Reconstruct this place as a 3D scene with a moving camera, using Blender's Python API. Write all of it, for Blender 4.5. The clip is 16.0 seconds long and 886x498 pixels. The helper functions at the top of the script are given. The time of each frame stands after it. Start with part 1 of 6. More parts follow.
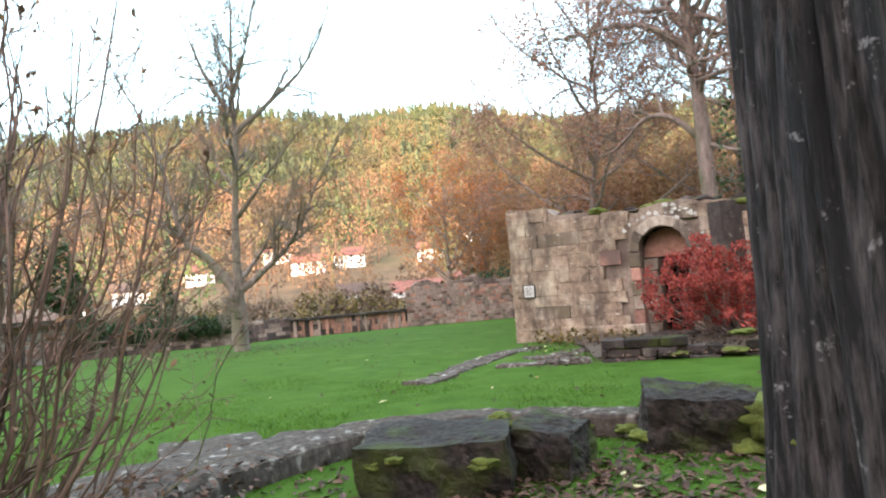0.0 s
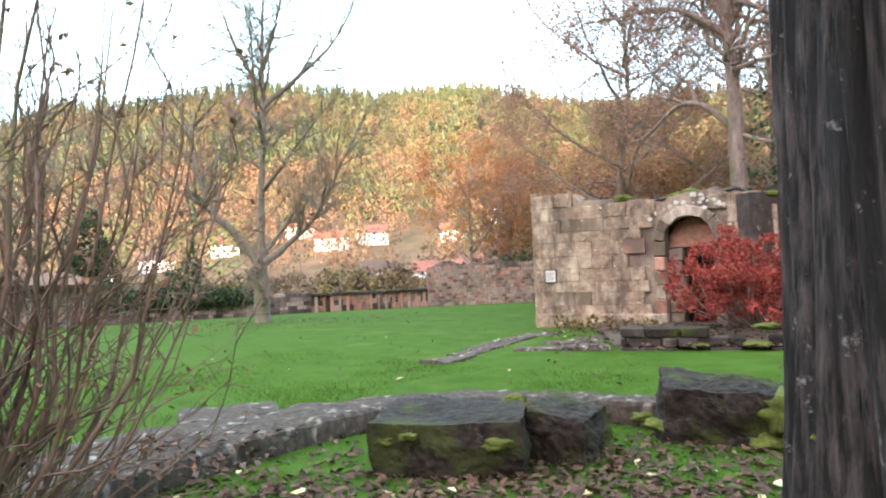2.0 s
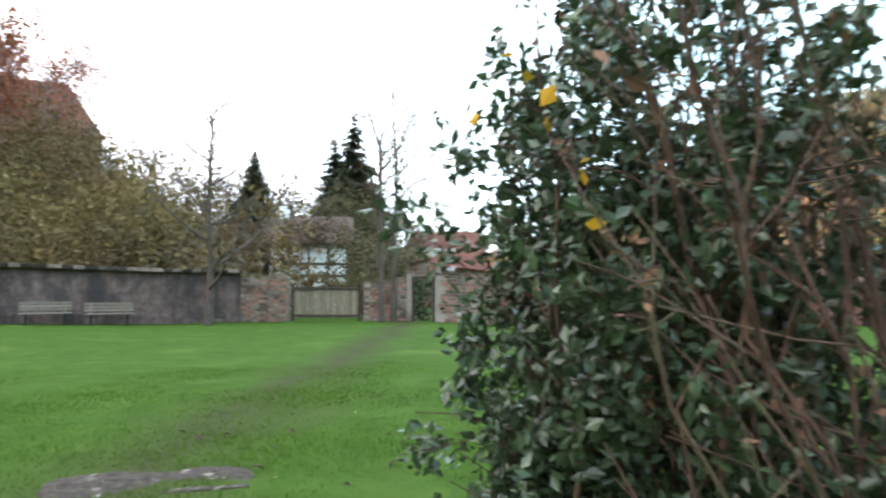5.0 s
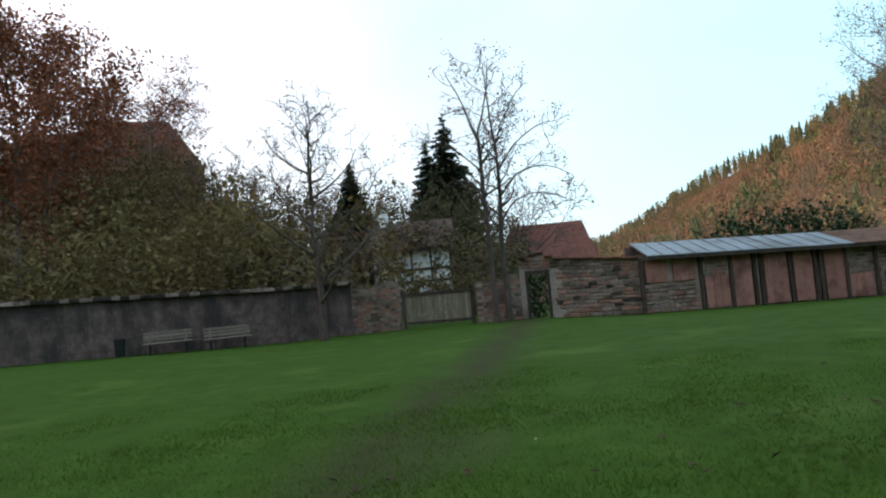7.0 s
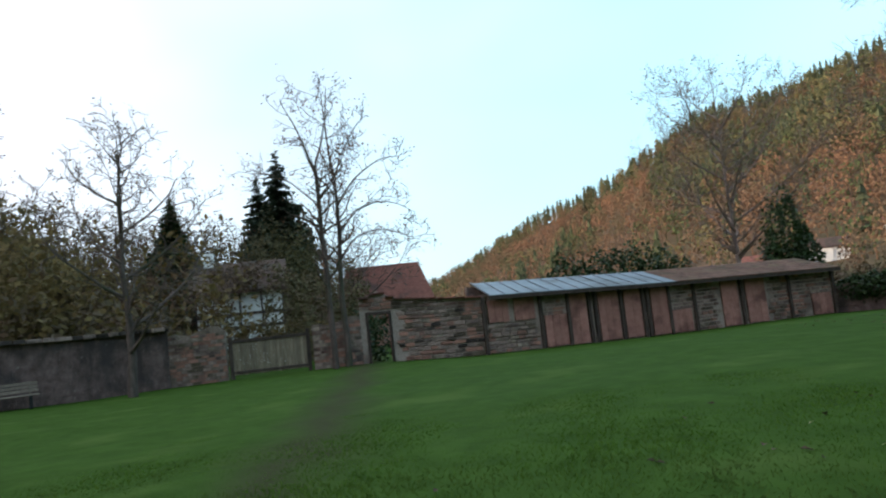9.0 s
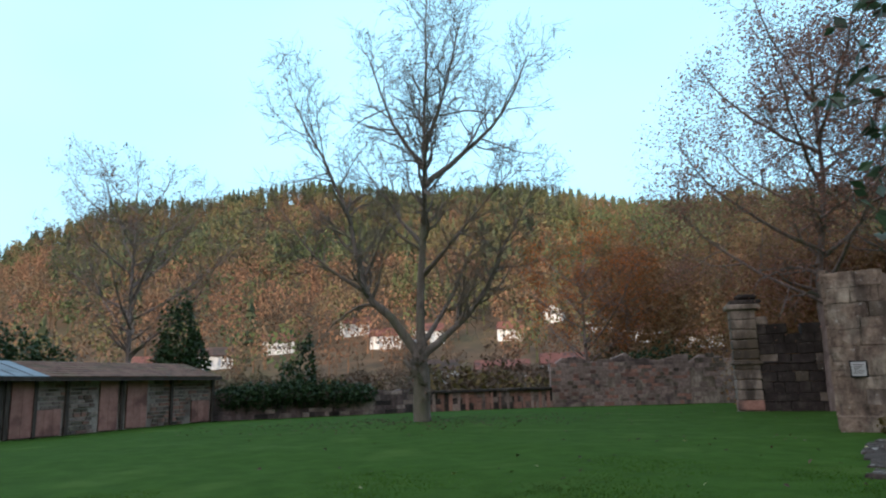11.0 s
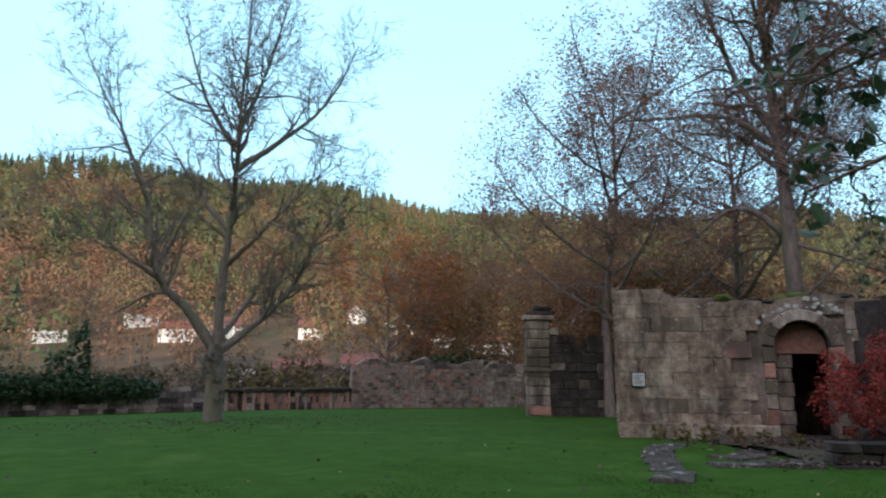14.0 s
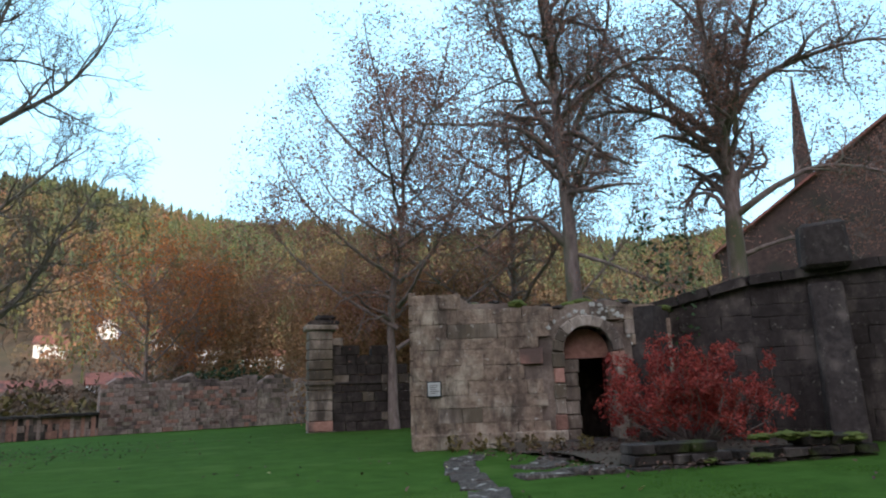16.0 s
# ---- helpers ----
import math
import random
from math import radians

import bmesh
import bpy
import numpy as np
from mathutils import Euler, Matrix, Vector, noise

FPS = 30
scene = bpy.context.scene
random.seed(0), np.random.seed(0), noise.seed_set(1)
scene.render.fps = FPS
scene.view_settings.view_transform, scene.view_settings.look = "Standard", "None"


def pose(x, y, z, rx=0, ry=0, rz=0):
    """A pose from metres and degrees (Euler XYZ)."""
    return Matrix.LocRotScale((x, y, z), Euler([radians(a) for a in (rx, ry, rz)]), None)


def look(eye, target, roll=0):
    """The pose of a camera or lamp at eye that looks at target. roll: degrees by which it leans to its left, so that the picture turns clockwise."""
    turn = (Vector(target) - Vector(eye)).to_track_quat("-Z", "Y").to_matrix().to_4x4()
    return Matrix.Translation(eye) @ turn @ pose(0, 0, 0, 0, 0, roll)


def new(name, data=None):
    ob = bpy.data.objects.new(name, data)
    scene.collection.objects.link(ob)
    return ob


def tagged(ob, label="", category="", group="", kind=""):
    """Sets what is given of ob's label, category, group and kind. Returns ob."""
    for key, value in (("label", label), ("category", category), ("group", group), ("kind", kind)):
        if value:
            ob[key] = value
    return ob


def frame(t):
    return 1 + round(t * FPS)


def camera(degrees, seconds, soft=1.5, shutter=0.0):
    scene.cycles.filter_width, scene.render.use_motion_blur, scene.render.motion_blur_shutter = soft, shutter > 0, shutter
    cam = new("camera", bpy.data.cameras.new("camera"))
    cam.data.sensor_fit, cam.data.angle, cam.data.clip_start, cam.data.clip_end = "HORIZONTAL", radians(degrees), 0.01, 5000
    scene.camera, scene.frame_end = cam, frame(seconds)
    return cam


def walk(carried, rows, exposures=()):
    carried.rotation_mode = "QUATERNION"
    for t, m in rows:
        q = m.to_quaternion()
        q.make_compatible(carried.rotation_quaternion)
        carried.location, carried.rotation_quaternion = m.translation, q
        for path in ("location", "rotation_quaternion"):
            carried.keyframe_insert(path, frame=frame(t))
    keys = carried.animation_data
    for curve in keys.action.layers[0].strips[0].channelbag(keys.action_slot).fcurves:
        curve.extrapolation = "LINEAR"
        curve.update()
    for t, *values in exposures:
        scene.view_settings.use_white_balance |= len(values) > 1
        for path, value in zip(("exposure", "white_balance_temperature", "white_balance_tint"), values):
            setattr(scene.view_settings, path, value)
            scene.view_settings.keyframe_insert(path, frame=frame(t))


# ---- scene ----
cam = camera(66.2, 16.0, soft=2.1, shutter=0.2)
PATH = [
    (0, (0.079, 0.147, 1.435), (0.028, 2.143, 1.548), -4.8),
    (0.5, (0.09, 0.185, 1.429), (0.008, 2.18, 1.538), -4.3),
    (1, (0.095, 0.185, 1.424), (0.024, 2.181, 1.523), -4.0),
    (1.5, (0.093, 0.154, 1.428), (0.011, 2.15, 1.508), -3.2),
    (2, (0.08, 0.162, 1.421), (-0.041, 2.157, 1.483), -2.3),
    (2.5, (0.036, 0.117, 1.42), (-0.286, 2.09, 1.466), -1.4),
    (3, (-0.025, 0.118, 1.409), (-0.738, 1.986, 1.46), 0.0),
    (3.5, (-0.161, 0.021, 1.387), (-1.226, 1.713, 1.438), -1.1),
    (4, (-0.55, 0.368, 1.434), (-1.898, 1.841, 1.551), 1.3),
    (4.5, (-0.912, 0.387, 1.312), (-2.396, 1.723, 1.425), 0.3),
    (5, (-1.274, 0.429, 1.321), (-3.018, 1.403, 1.423), -0.0),
    (5.2, (-1.433, 0.446, 1.322), (-3.25, 1.277, 1.425), 0.0),
    (7.3, (-3.009, 0.487, 1.302), (-4.867, 1.219, 1.411), -5.6),
    (7.5, (-3.128, 0.559, 1.301), (-4.977, 1.315, 1.393), -5.3),
    (8, (-3.46, 0.687, 1.297), (-5.312, 1.44, 1.363), -5.4),
    (8.5, (-3.827, 0.745, 1.332), (-5.573, 1.713, 1.449), -5.7),
    (9, (-4.311, 0.931, 1.267), (-5.93, 2.09, 1.457), -6.4),
    (9.5, (-4.588, 1.276, 1.228), (-6.005, 2.67, 1.449), -5.4),
    (10, (-4.715, 1.624, 1.322), (-5.625, 3.383, 1.602), -5.2),
    (10.2, (-4.73, 1.717, 1.313), (-5.422, 3.565, 1.637), -4.9),
    (12.3, (-5.012, 2.321, 1.346), (-5.058, 4.286, 1.719), 0.2),
    (12.5, (-5.013, 2.299, 1.356), (-5.06, 4.263, 1.727), 0.3),
    (13, (-5.011, 2.297, 1.352), (-5.053, 4.263, 1.721), 0.9),
    (13.5, (-5.014, 2.312, 1.352), (-4.984, 4.277, 1.721), 0.9),
    (14, (-5.004, 2.566, 1.315), (-4.667, 4.506, 1.669), 0.4),
    (14.5, (-5.001, 2.841, 1.339), (-4.5, 4.74, 1.716), -0.2),
    (15, (-5.037, 3.168, 1.355), (-4.362, 5.01, 1.745), -0.5),
    (15.5, (-4.988, 3.536, 1.341), (-4.098, 5.283, 1.734), -1.1),
    (16, (-4.96, 3.927, 1.325), (-4.007, 5.643, 1.707), -1.7),
]
walk(cam, [(t, look(eye, target, roll)) for t, eye, target, roll in PATH], [(0, 2.5, 7200, 17), (1.5, 2.75, 7200, 17), (2.5, 2.65, 7200, 17), (3.5, 2.88, 7200, 17), (4.5, 2.5, 7200, 17), (5.2, 2.1, 7200, 17), (7.3, 0.55, 7000, 15), (8.5, 0.58, 6800, 14), (10.2, 0.55, 6400, 13), (12.3, 0.66, 6200, 12), (13.5, 0.66, 6200, 12), (16, 0.9, 6200, 13)])

# ---- light ----
SUN_EL, SUN_BEARING = 10.0, 150.0      # bearing: degrees left of +y
world = bpy.data.worlds.new("sky")
scene.world = world
world.use_nodes = True
wn, wl = world.node_tree.nodes, world.node_tree.links
sky = wn.new("ShaderNodeTexSky")
sky.sky_type, sky.sun_disc = "NISHITA", False
sky.sun_elevation, sky.sun_rotation = radians(SUN_EL), radians(-SUN_BEARING)
sky.air_density, sky.dust_density, sky.ozone_density = 1.0, 1.4, 1.0
# thin bright cloud veil mixed over the blue
wco = wn.new("ShaderNodeTexCoord")
wmap = wn.new("ShaderNodeMapping")
wmap.inputs["Scale"].default_value = (1.0, 1.6, 2.6)
cloud = wn.new("ShaderNodeTexNoise")
cloud.inputs["Scale"].default_value, cloud.inputs["Detail"].default_value, cloud.inputs["Roughness"].default_value = 1.1, 3.0, 0.5
cramp = wn.new("ShaderNodeValToRGB")
cramp.color_ramp.elements[0].position, cramp.color_ramp.elements[1].position = 0.25, 0.95
cramp.color_ramp.elements[0].color = (0.5, 0.5, 0.5, 1)
wmix = wn.new("ShaderNodeMix")
wmix.data_type = "RGBA"
# the veil is warmer on the side of the low sun
side = wn.new("ShaderNodeVectorMath")
side.operation = "DOT_PRODUCT"
side.inputs[1].default_value = (-math.sin(radians(SUN_BEARING)) * 0.985, math.cos(radians(SUN_BEARING)) * 0.985, 0.174)
wl.new(wco.outputs["Generated"], side.inputs[0])
swing = wn.new("ShaderNodeMapRange")
swing.interpolation_type = "SMOOTHSTEP"
swing.inputs["From Min"].default_value, swing.inputs["From Max"].default_value = -0.45, 0.95
wl.new(side.outputs["Value"], swing.inputs["Value"])
veil = wn.new("ShaderNodeMix")
veil.data_type = "RGBA"
veil.inputs["A"].default_value, veil.inputs["B"].default_value = (3.5, 6.5, 8.2, 1), (7.9, 7.9, 8.9, 1)
wl.new(swing.outputs["Result"], veil.inputs["Factor"])
wl.new(veil.outputs["Result"], wmix.inputs["B"])
wl.new(wco.outputs["Generated"], wmap.inputs["Vector"])
wl.new(wmap.outputs["Vector"], cloud.inputs["Vector"])
wl.new(cloud.outputs["Fac"], cramp.inputs["Fac"])
wl.new(cramp.outputs["Color"], wmix.inputs["Factor"])
wl.new(sky.outputs["Color"], wmix.inputs["A"])
wl.new(wmix.outputs["Result"], wn["Background"].inputs["Color"])
wn["Background"].inputs["Strength"].default_value = 0.15
sun = new("sun", bpy.data.lights.new("sun", "SUN"))
sun.data.energy, sun.data.angle, sun.data.color = 2.8, radians(0.5), (1.0, 0.85, 0.66)
sb, se = radians(SUN_BEARING), radians(SUN_EL)
sun.matrix_world = look((-math.sin(sb) * math.cos(se) * 50, math.cos(sb) * math.cos(se) * 50, math.sin(se) * 50), (0, 0, 0))


# ---- materials ----
MATS = {}


def mat(name, a, b, scale=6.0, rough=0.85, bump=0.4, c=None, c_amount=0.5, c_scale=1.2, rnd=0.25, metal=0.0, stretch=(1, 1, 1), dist=0.02, island=False, trans=0.0, edge=(0.34, 0.66), spec=0.25, streak=None, speck=None):
    """Two-tone surface with grain, a second larger stain colour c, and a spread of brightness between pieces."""
    m = bpy.data.materials.new(name)
    m.use_nodes = True
    n, l = m.node_tree.nodes, m.node_tree.links
    p = n["Principled BSDF"]
    p.inputs["Roughness"].default_value, p.inputs["Metallic"].default_value, p.inputs["Specular IOR Level"].default_value = rough, metal, spec
    geo = n.new("ShaderNodeNewGeometry")
    mp = n.new("ShaderNodeMapping")
    mp.inputs["Scale"].default_value = stretch
    l.new(geo.outputs["Position"], mp.inputs["Vector"])
    fine = n.new("ShaderNodeTexNoise")
    fine.inputs["Scale"].default_value, fine.inputs["Detail"].default_value, fine.inputs["Roughness"].default_value = scale, 7, 0.65
    l.new(mp.outputs["Vector"], fine.inputs["Vector"])
    ramp = n.new("ShaderNodeValToRGB")
    ramp.color_ramp.elements[0].position, ramp.color_ramp.elements[1].position = edge
    ramp.color_ramp.elements[0].color, ramp.color_ramp.elements[1].color = (*a, 1), (*b, 1)
    l.new(fine.outputs["Fac"], ramp.inputs["Fac"])
    col = ramp.outputs["Color"]
    if c:
        big = n.new("ShaderNodeTexNoise")
        big.inputs["Scale"].default_value, big.inputs["Detail"].default_value = c_scale, 6
        l.new(mp.outputs["Vector"], big.inputs["Vector"])
        r2 = n.new("ShaderNodeValToRGB")
        r2.color_ramp.elements[0].position, r2.color_ramp.elements[1].position = 0.62 - 0.25 * c_amount, 0.74 - 0.2 * c_amount
        l.new(big.outputs["Fac"], r2.inputs["Fac"])
        mx = n.new("ShaderNodeMix")
        mx.data_type = "RGBA"
        mx.inputs["B"].default_value = (*c, 1)
        l.new(r2.outputs["Color"], mx.inputs["Factor"])
        l.new(col, mx.inputs["A"])
        col = mx.outputs["Result"]
    for tone, sc, st, lo, hi in ((streak, 1.5, (1.0, 1.0, 0.3), 0.45, 0.6), (speck, 9.0, (1, 1, 1), 0.61, 0.68)):
        if not tone:
            continue
        m2 = n.new("ShaderNodeMapping")
        m2.inputs["Scale"].default_value, m2.inputs["Location"].default_value = st, (3.1, 7.7, 1.3)
        l.new(geo.outputs["Position"], m2.inputs["Vector"])
        nz = n.new("ShaderNodeTexNoise")
        nz.inputs["Scale"].default_value, nz.inputs["Detail"].default_value, nz.inputs["Roughness"].default_value = sc, 8, 0.7
        l.new(m2.outputs["Vector"], nz.inputs["Vector"])
        r3 = n.new("ShaderNodeValToRGB")
        r3.color_ramp.elements[0].position, r3.color_ramp.elements[1].position = lo, hi
        r3.color_ramp.elements[1].color = (0.8, 0.8, 0.8, 1)
        l.new(nz.outputs["Fac"], r3.inputs["Fac"])
        mx = n.new("ShaderNodeMix")
        mx.data_type = "RGBA"
        mx.inputs["B"].default_value = (*tone, 1)
        l.new(r3.outputs["Color"], mx.inputs["Factor"])
        l.new(col, mx.inputs["A"])
        col = mx.outputs["Result"]
    if rnd:
        mr = n.new("ShaderNodeMapRange")
        mr.inputs["To Min"].default_value, mr.inputs["To Max"].default_value = 1 - rnd, 1 + rnd
        if island:
            l.new(geo.outputs["Random Per Island"], mr.inputs["Value"])
        else:
            oi = n.new("ShaderNodeObjectInfo")
            l.new(oi.outputs["Random"], mr.inputs["Value"])
        hs = n.new("ShaderNodeHueSaturation")
        l.new(mr.outputs["Result"], hs.inputs["Value"])
        l.new(col, hs.inputs["Color"])
        col = hs.outputs["Color"]
    l.new(col, p.inputs["Base Color"])
    if trans:
        tr = n.new("ShaderNodeBsdfTranslucent")
        l.new(col, tr.inputs["Color"])
        ms = n.new("ShaderNodeMixShader")
        ms.inputs["Fac"].default_value = trans
        l.new(p.outputs["BSDF"], ms.inputs[1])
        l.new(tr.outputs["BSDF"], ms.inputs[2])
        l.new(ms.outputs["Shader"], n["Material Output"].inputs["Surface"])
    if bump:
        bp = n.new("ShaderNodeBump")
        bp.inputs["Strength"].default_value, bp.inputs["Distance"].default_value = bump, dist
        l.new(fine.outputs["Fac"], bp.inputs["Height"])
        l.new(bp.outputs["Normal"], p.inputs["Normal"])
    MATS[name] = m
    return m


GRASS = mat("grass", (0.028, 0.061, 0.009), (0.045, 0.091, 0.015), 2.2, 0.9, 0.6, (0.058, 0.100, 0.020), 0.2, 0.6, 0, dist=0.03, spec=0.03)
BLADE = mat("grass_blade", (0.058, 0.118, 0.017), (0.094, 0.171, 0.028), 1.5, 0.7, 0, (0.07, 0.105, 0.025), 0.3, 0.35, 0.2, island=True, trans=0.6, spec=0.06)
MOSS = mat("moss", (0.045, 0.065, 0.012), (0.115, 0.125, 0.025), 30, 0.95, 0.9, rnd=0.1)
SANDSTONE = mat("sandstone", (0.24, 0.178, 0.140), (0.45, 0.36, 0.29), 7, 0.9, 0.9, (0.115, 0.088, 0.060), 0.8, 0.9, 0.12, stretch=(1, 1, 0.5), streak=(0.05, 0.038, 0.032), speck=(0.50, 0.46, 0.40))
GATE_STONE = mat("stained_gate_sandstone", (0.15, 0.100, 0.072), (0.35, 0.255, 0.185), 8, 0.9, 1.0, (0.45, 0.365, 0.275), 0.5, 1.7, 0.09, dist=0.05, streak=(0.050, 0.035, 0.028), speck=(0.52, 0.48, 0.42))
SANDSTONE_PALE = mat("pale_sandstone", (0.29, 0.23, 0.185), (0.46, 0.38, 0.31), 9, 0.9, 0.6, (0.2, 0.16, 0.13), 0.5, 0.8, 0.07, stretch=(1, 1, 0.5), streak=(0.14, 0.11, 0.085), speck=(0.55, 0.52, 0.47))
SANDSTONE_RED = mat("red_sandstone", (0.24, 0.12, 0.09), (0.38, 0.20, 0.15), 9, 0.9, 0.6, (0.13, 0.085, 0.07), 0.45, 1.0, 0.25)
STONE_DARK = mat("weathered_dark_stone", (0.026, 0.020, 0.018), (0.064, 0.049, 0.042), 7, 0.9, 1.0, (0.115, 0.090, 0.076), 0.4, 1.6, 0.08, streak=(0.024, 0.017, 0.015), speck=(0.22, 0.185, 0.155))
MORTAR = mat("mortar", (0.18, 0.132, 0.105), (0.31, 0.24, 0.19), 14, 0.95, 0.6, (0.10, 0.073, 0.060), 0.6, 0.8, 0, streak=(0.10, 0.075, 0.06))
LIME_MORTAR = mat("pale_lime_mortar", (0.27, 0.215, 0.18), (0.42, 0.35, 0.30), 14, 0.95, 0.6, (0.16, 0.12, 0.10), 0.45, 0.8, 0)
RUBBLE = mat("rubble_stone", (0.18, 0.125, 0.105), (0.34, 0.25, 0.21), 8, 0.9, 0.7, (0.11, 0.08, 0.07), 0.4, 1.4, 0.3, speck=(0.42, 0.38, 0.34))
PLASTER_OLD = mat("old_wall_render", (0.092, 0.058, 0.052), (0.20, 0.135, 0.12), 3.0, 0.95, 0.8, (0.065, 0.05, 0.048), 0.4, 0.9, 0, dist=0.05, streak=(0.05, 0.038, 0.037), speck=(0.28, 0.235, 0.21))
LICHEN = mat("white_lichen", (0.33, 0.315, 0.275), (0.47, 0.455, 0.41), 40, 0.95, 0.5, rnd=0.15)
BLOCK = mat("wet_boulder_stone", (0.009, 0.007, 0.006), (0.038, 0.028, 0.023), 18, 0.7, 1.0, (0.040, 0.047, 0.012), 0.42, 2.6, 0.15, dist=0.04, spec=0.14, speck=(0.12, 0.092, 0.075))
SLAB = mat("lichen_slab_stone", (0.034, 0.027, 0.023), (0.098, 0.077, 0.064), 16, 0.9, 1.0, (0.33, 0.30, 0.265), 0.14, 7.0, 0.15, stretch=(1, 1, 0.6), spec=0.12, speck=(0.20, 0.185, 0.16))
BARK_OLD = mat("grey_weathered_wood", (0.008, 0.007, 0.007), (0.075, 0.062, 0.062), 30, 0.8, 1.0, (0.012, 0.011, 0.012), 0.6, 11.0, 0, stretch=(1, 1, 0.13), dist=0.06, edge=(0.42, 0.64), speck=(0.27, 0.25, 0.25))
BARK = mat("tree_bark", (0.098, 0.078, 0.064), (0.215, 0.175, 0.145), 9, 0.9, 0.8, (0.14, 0.13, 0.085), 0.3, 1.3, 0.12, stretch=(1, 1, 0.3))
BARK_DARK = mat("dark_bark", (0.13, 0.095, 0.083), (0.27, 0.205, 0.178), 9, 0.9, 0.8, (0.10, 0.10, 0.055), 0.35, 1.3, 0.12, stretch=(1, 1, 0.3))
# darker copy of the bark, shade put into the colour of the western trees
BARK_SHADE = mat("shaded_bark", (0.060, 0.045, 0.038), (0.135, 0.100, 0.084), 9, 0.8, 0.8, (0.06, 0.064, 0.035), 0.35, 1.3, 0.12, stretch=(1, 1, 0.3))
STEM = mat("shrub_stem", (0.080, 0.046, 0.034), (0.18, 0.106, 0.078), 14, 0.8, 0.5, (0.12, 0.12, 0.06), 0.3, 3.0, 0.2, stretch=(1, 1, 0.4), island=True)
LEAF_EVERGREEN = mat("evergreen_leaf", (0.034, 0.060, 0.032), (0.078, 0.122, 0.060), 6, 0.28, 0.1, rnd=0.45, island=True, trans=0.12, spec=0.5)
LEAF_YELLOW = mat("yellow_leaf", (0.55, 0.36, 0.03), (0.62, 0.30, 0.03), 6, 0.6, 0, rnd=0.2, island=True, trans=0.3)
LEAF_BROWN = mat("withered_leaf", (0.14, 0.075, 0.048), (0.25, 0.13, 0.075), 9, 0.75, 0.1, rnd=0.5, island=True, trans=0.15)
LEAF_ORANGE = mat("orange_leaf", (0.32, 0.095, 0.028), (0.48, 0.16, 0.045), 3, 0.75, 0, rnd=0.45, island=True, trans=0.3)
LEAF_RED = mat("red_leaf", (0.20, 0.024, 0.022), (0.35, 0.066, 0.046), 3, 0.7, 0, rnd=0.5, island=True, trans=0.25)
LEAF_OLIVE = mat("olive_autumn_leaf", (0.10, 0.080, 0.032), (0.20, 0.135, 0.050), 1.2, 0.8, 0, (0.11, 0.064, 0.034), 0.45, 0.3, 0.3, island=True, trans=0.2)
LEAF_COPPER = mat("copper_leaf", (0.20, 0.066, 0.034), (0.32, 0.115, 0.058), 2, 0.75, 0, rnd=0.4, island=True, trans=0.2)
LEAF_RUSSET = mat("russet_leaf", (0.25, 0.118, 0.085), (0.40, 0.20, 0.145), 2, 0.75, 0, rnd=0.4, island=True, trans=0.55)
LEAF_TAN = mat("tan_autumn_leaf", (0.22, 0.125, 0.06), (0.36, 0.20, 0.095), 0.6, 0.8, 0, (0.25, 0.10, 0.05), 0.4, 0.25, 0.35, island=True, trans=0.4)
LEAF_IVY = mat("ivy_leaf", (0.015, 0.032, 0.010), (0.038, 0.066, 0.02), 3, 0.5, 0, rnd=0.4, island=True, trans=0.1)
LITTER = mat("fallen_leaf", (0.042, 0.022, 0.016), (0.105, 0.056, 0.037), 7, 0.7, 0.1, rnd=0.55, island=True)
LITTER_PALE = mat("pale_fallen_leaf", (0.42, 0.36, 0.16), (0.55, 0.50, 0.30), 7, 0.7, 0.1, rnd=0.3, island=True)
SPRUCE = mat("spruce_needle", (0.026, 0.040, 0.024), (0.058, 0.078, 0.046), 3, 0.7, 0, rnd=0.4, island=True)
CONIFER = mat("forest_conifer", (0.050, 0.060, 0.030), (0.094, 0.104, 0.052), 0.25, 0.9, 0, (0.07, 0.08, 0.03), 0.4, 0.03, 0.22, island=True)
FOREST_GOLD = mat("forest_gold", (0.11, 0.10, 0.045), (0.19, 0.15, 0.065), 0.2, 0.9, 0, (0.075, 0.10, 0.038), 0.75, 0.02, 0.2, island=True)
FOREST_RUST = mat("forest_rust", (0.16, 0.085, 0.052), (0.26, 0.14, 0.08), 0.2, 0.9, 0, (0.14, 0.105, 0.06), 0.6, 0.03, 0.2, island=True)
FOREST_BROWN = mat("forest_bare_brown", (0.085, 0.056, 0.038), (0.16, 0.105, 0.068), 0.3, 0.9, 0, (0.11, 0.10, 0.045), 0.4, 0.03, 0.2, island=True)
HILLSIDE = mat("hillside_floor", (0.062, 0.042, 0.024), (0.14, 0.082, 0.045), 0.15, 0.95, 0.2, (0.075, 0.066, 0.03), 0.4, 0.02, 0)
WHITE_WALL = mat("white_house_wall", (0.70, 0.69, 0.66), (0.80, 0.79, 0.77), 1.5, 0.9, 0.1, rnd=0.06)
ROOF_RED = mat("red_roof_tile", (0.15, 0.055, 0.042), (0.26, 0.102, 0.074), 3, 0.85, 0.5, (0.09, 0.05, 0.042), 0.4, 0.6, 0.2)
ROOF_BROWN = mat("brown_roof_tile", (0.055, 0.034, 0.028), (0.105, 0.066, 0.053), 3, 0.85, 0.5, (0.05, 0.04, 0.03), 0.4, 0.6, 0.2)
ROOF_LITTER = mat("littered_roof_tile", (0.095, 0.048, 0.034), (0.20, 0.105, 0.072), 5, 0.9, 0.6, (0.13, 0.085, 0.05), 0.5, 1.5, 0.25)
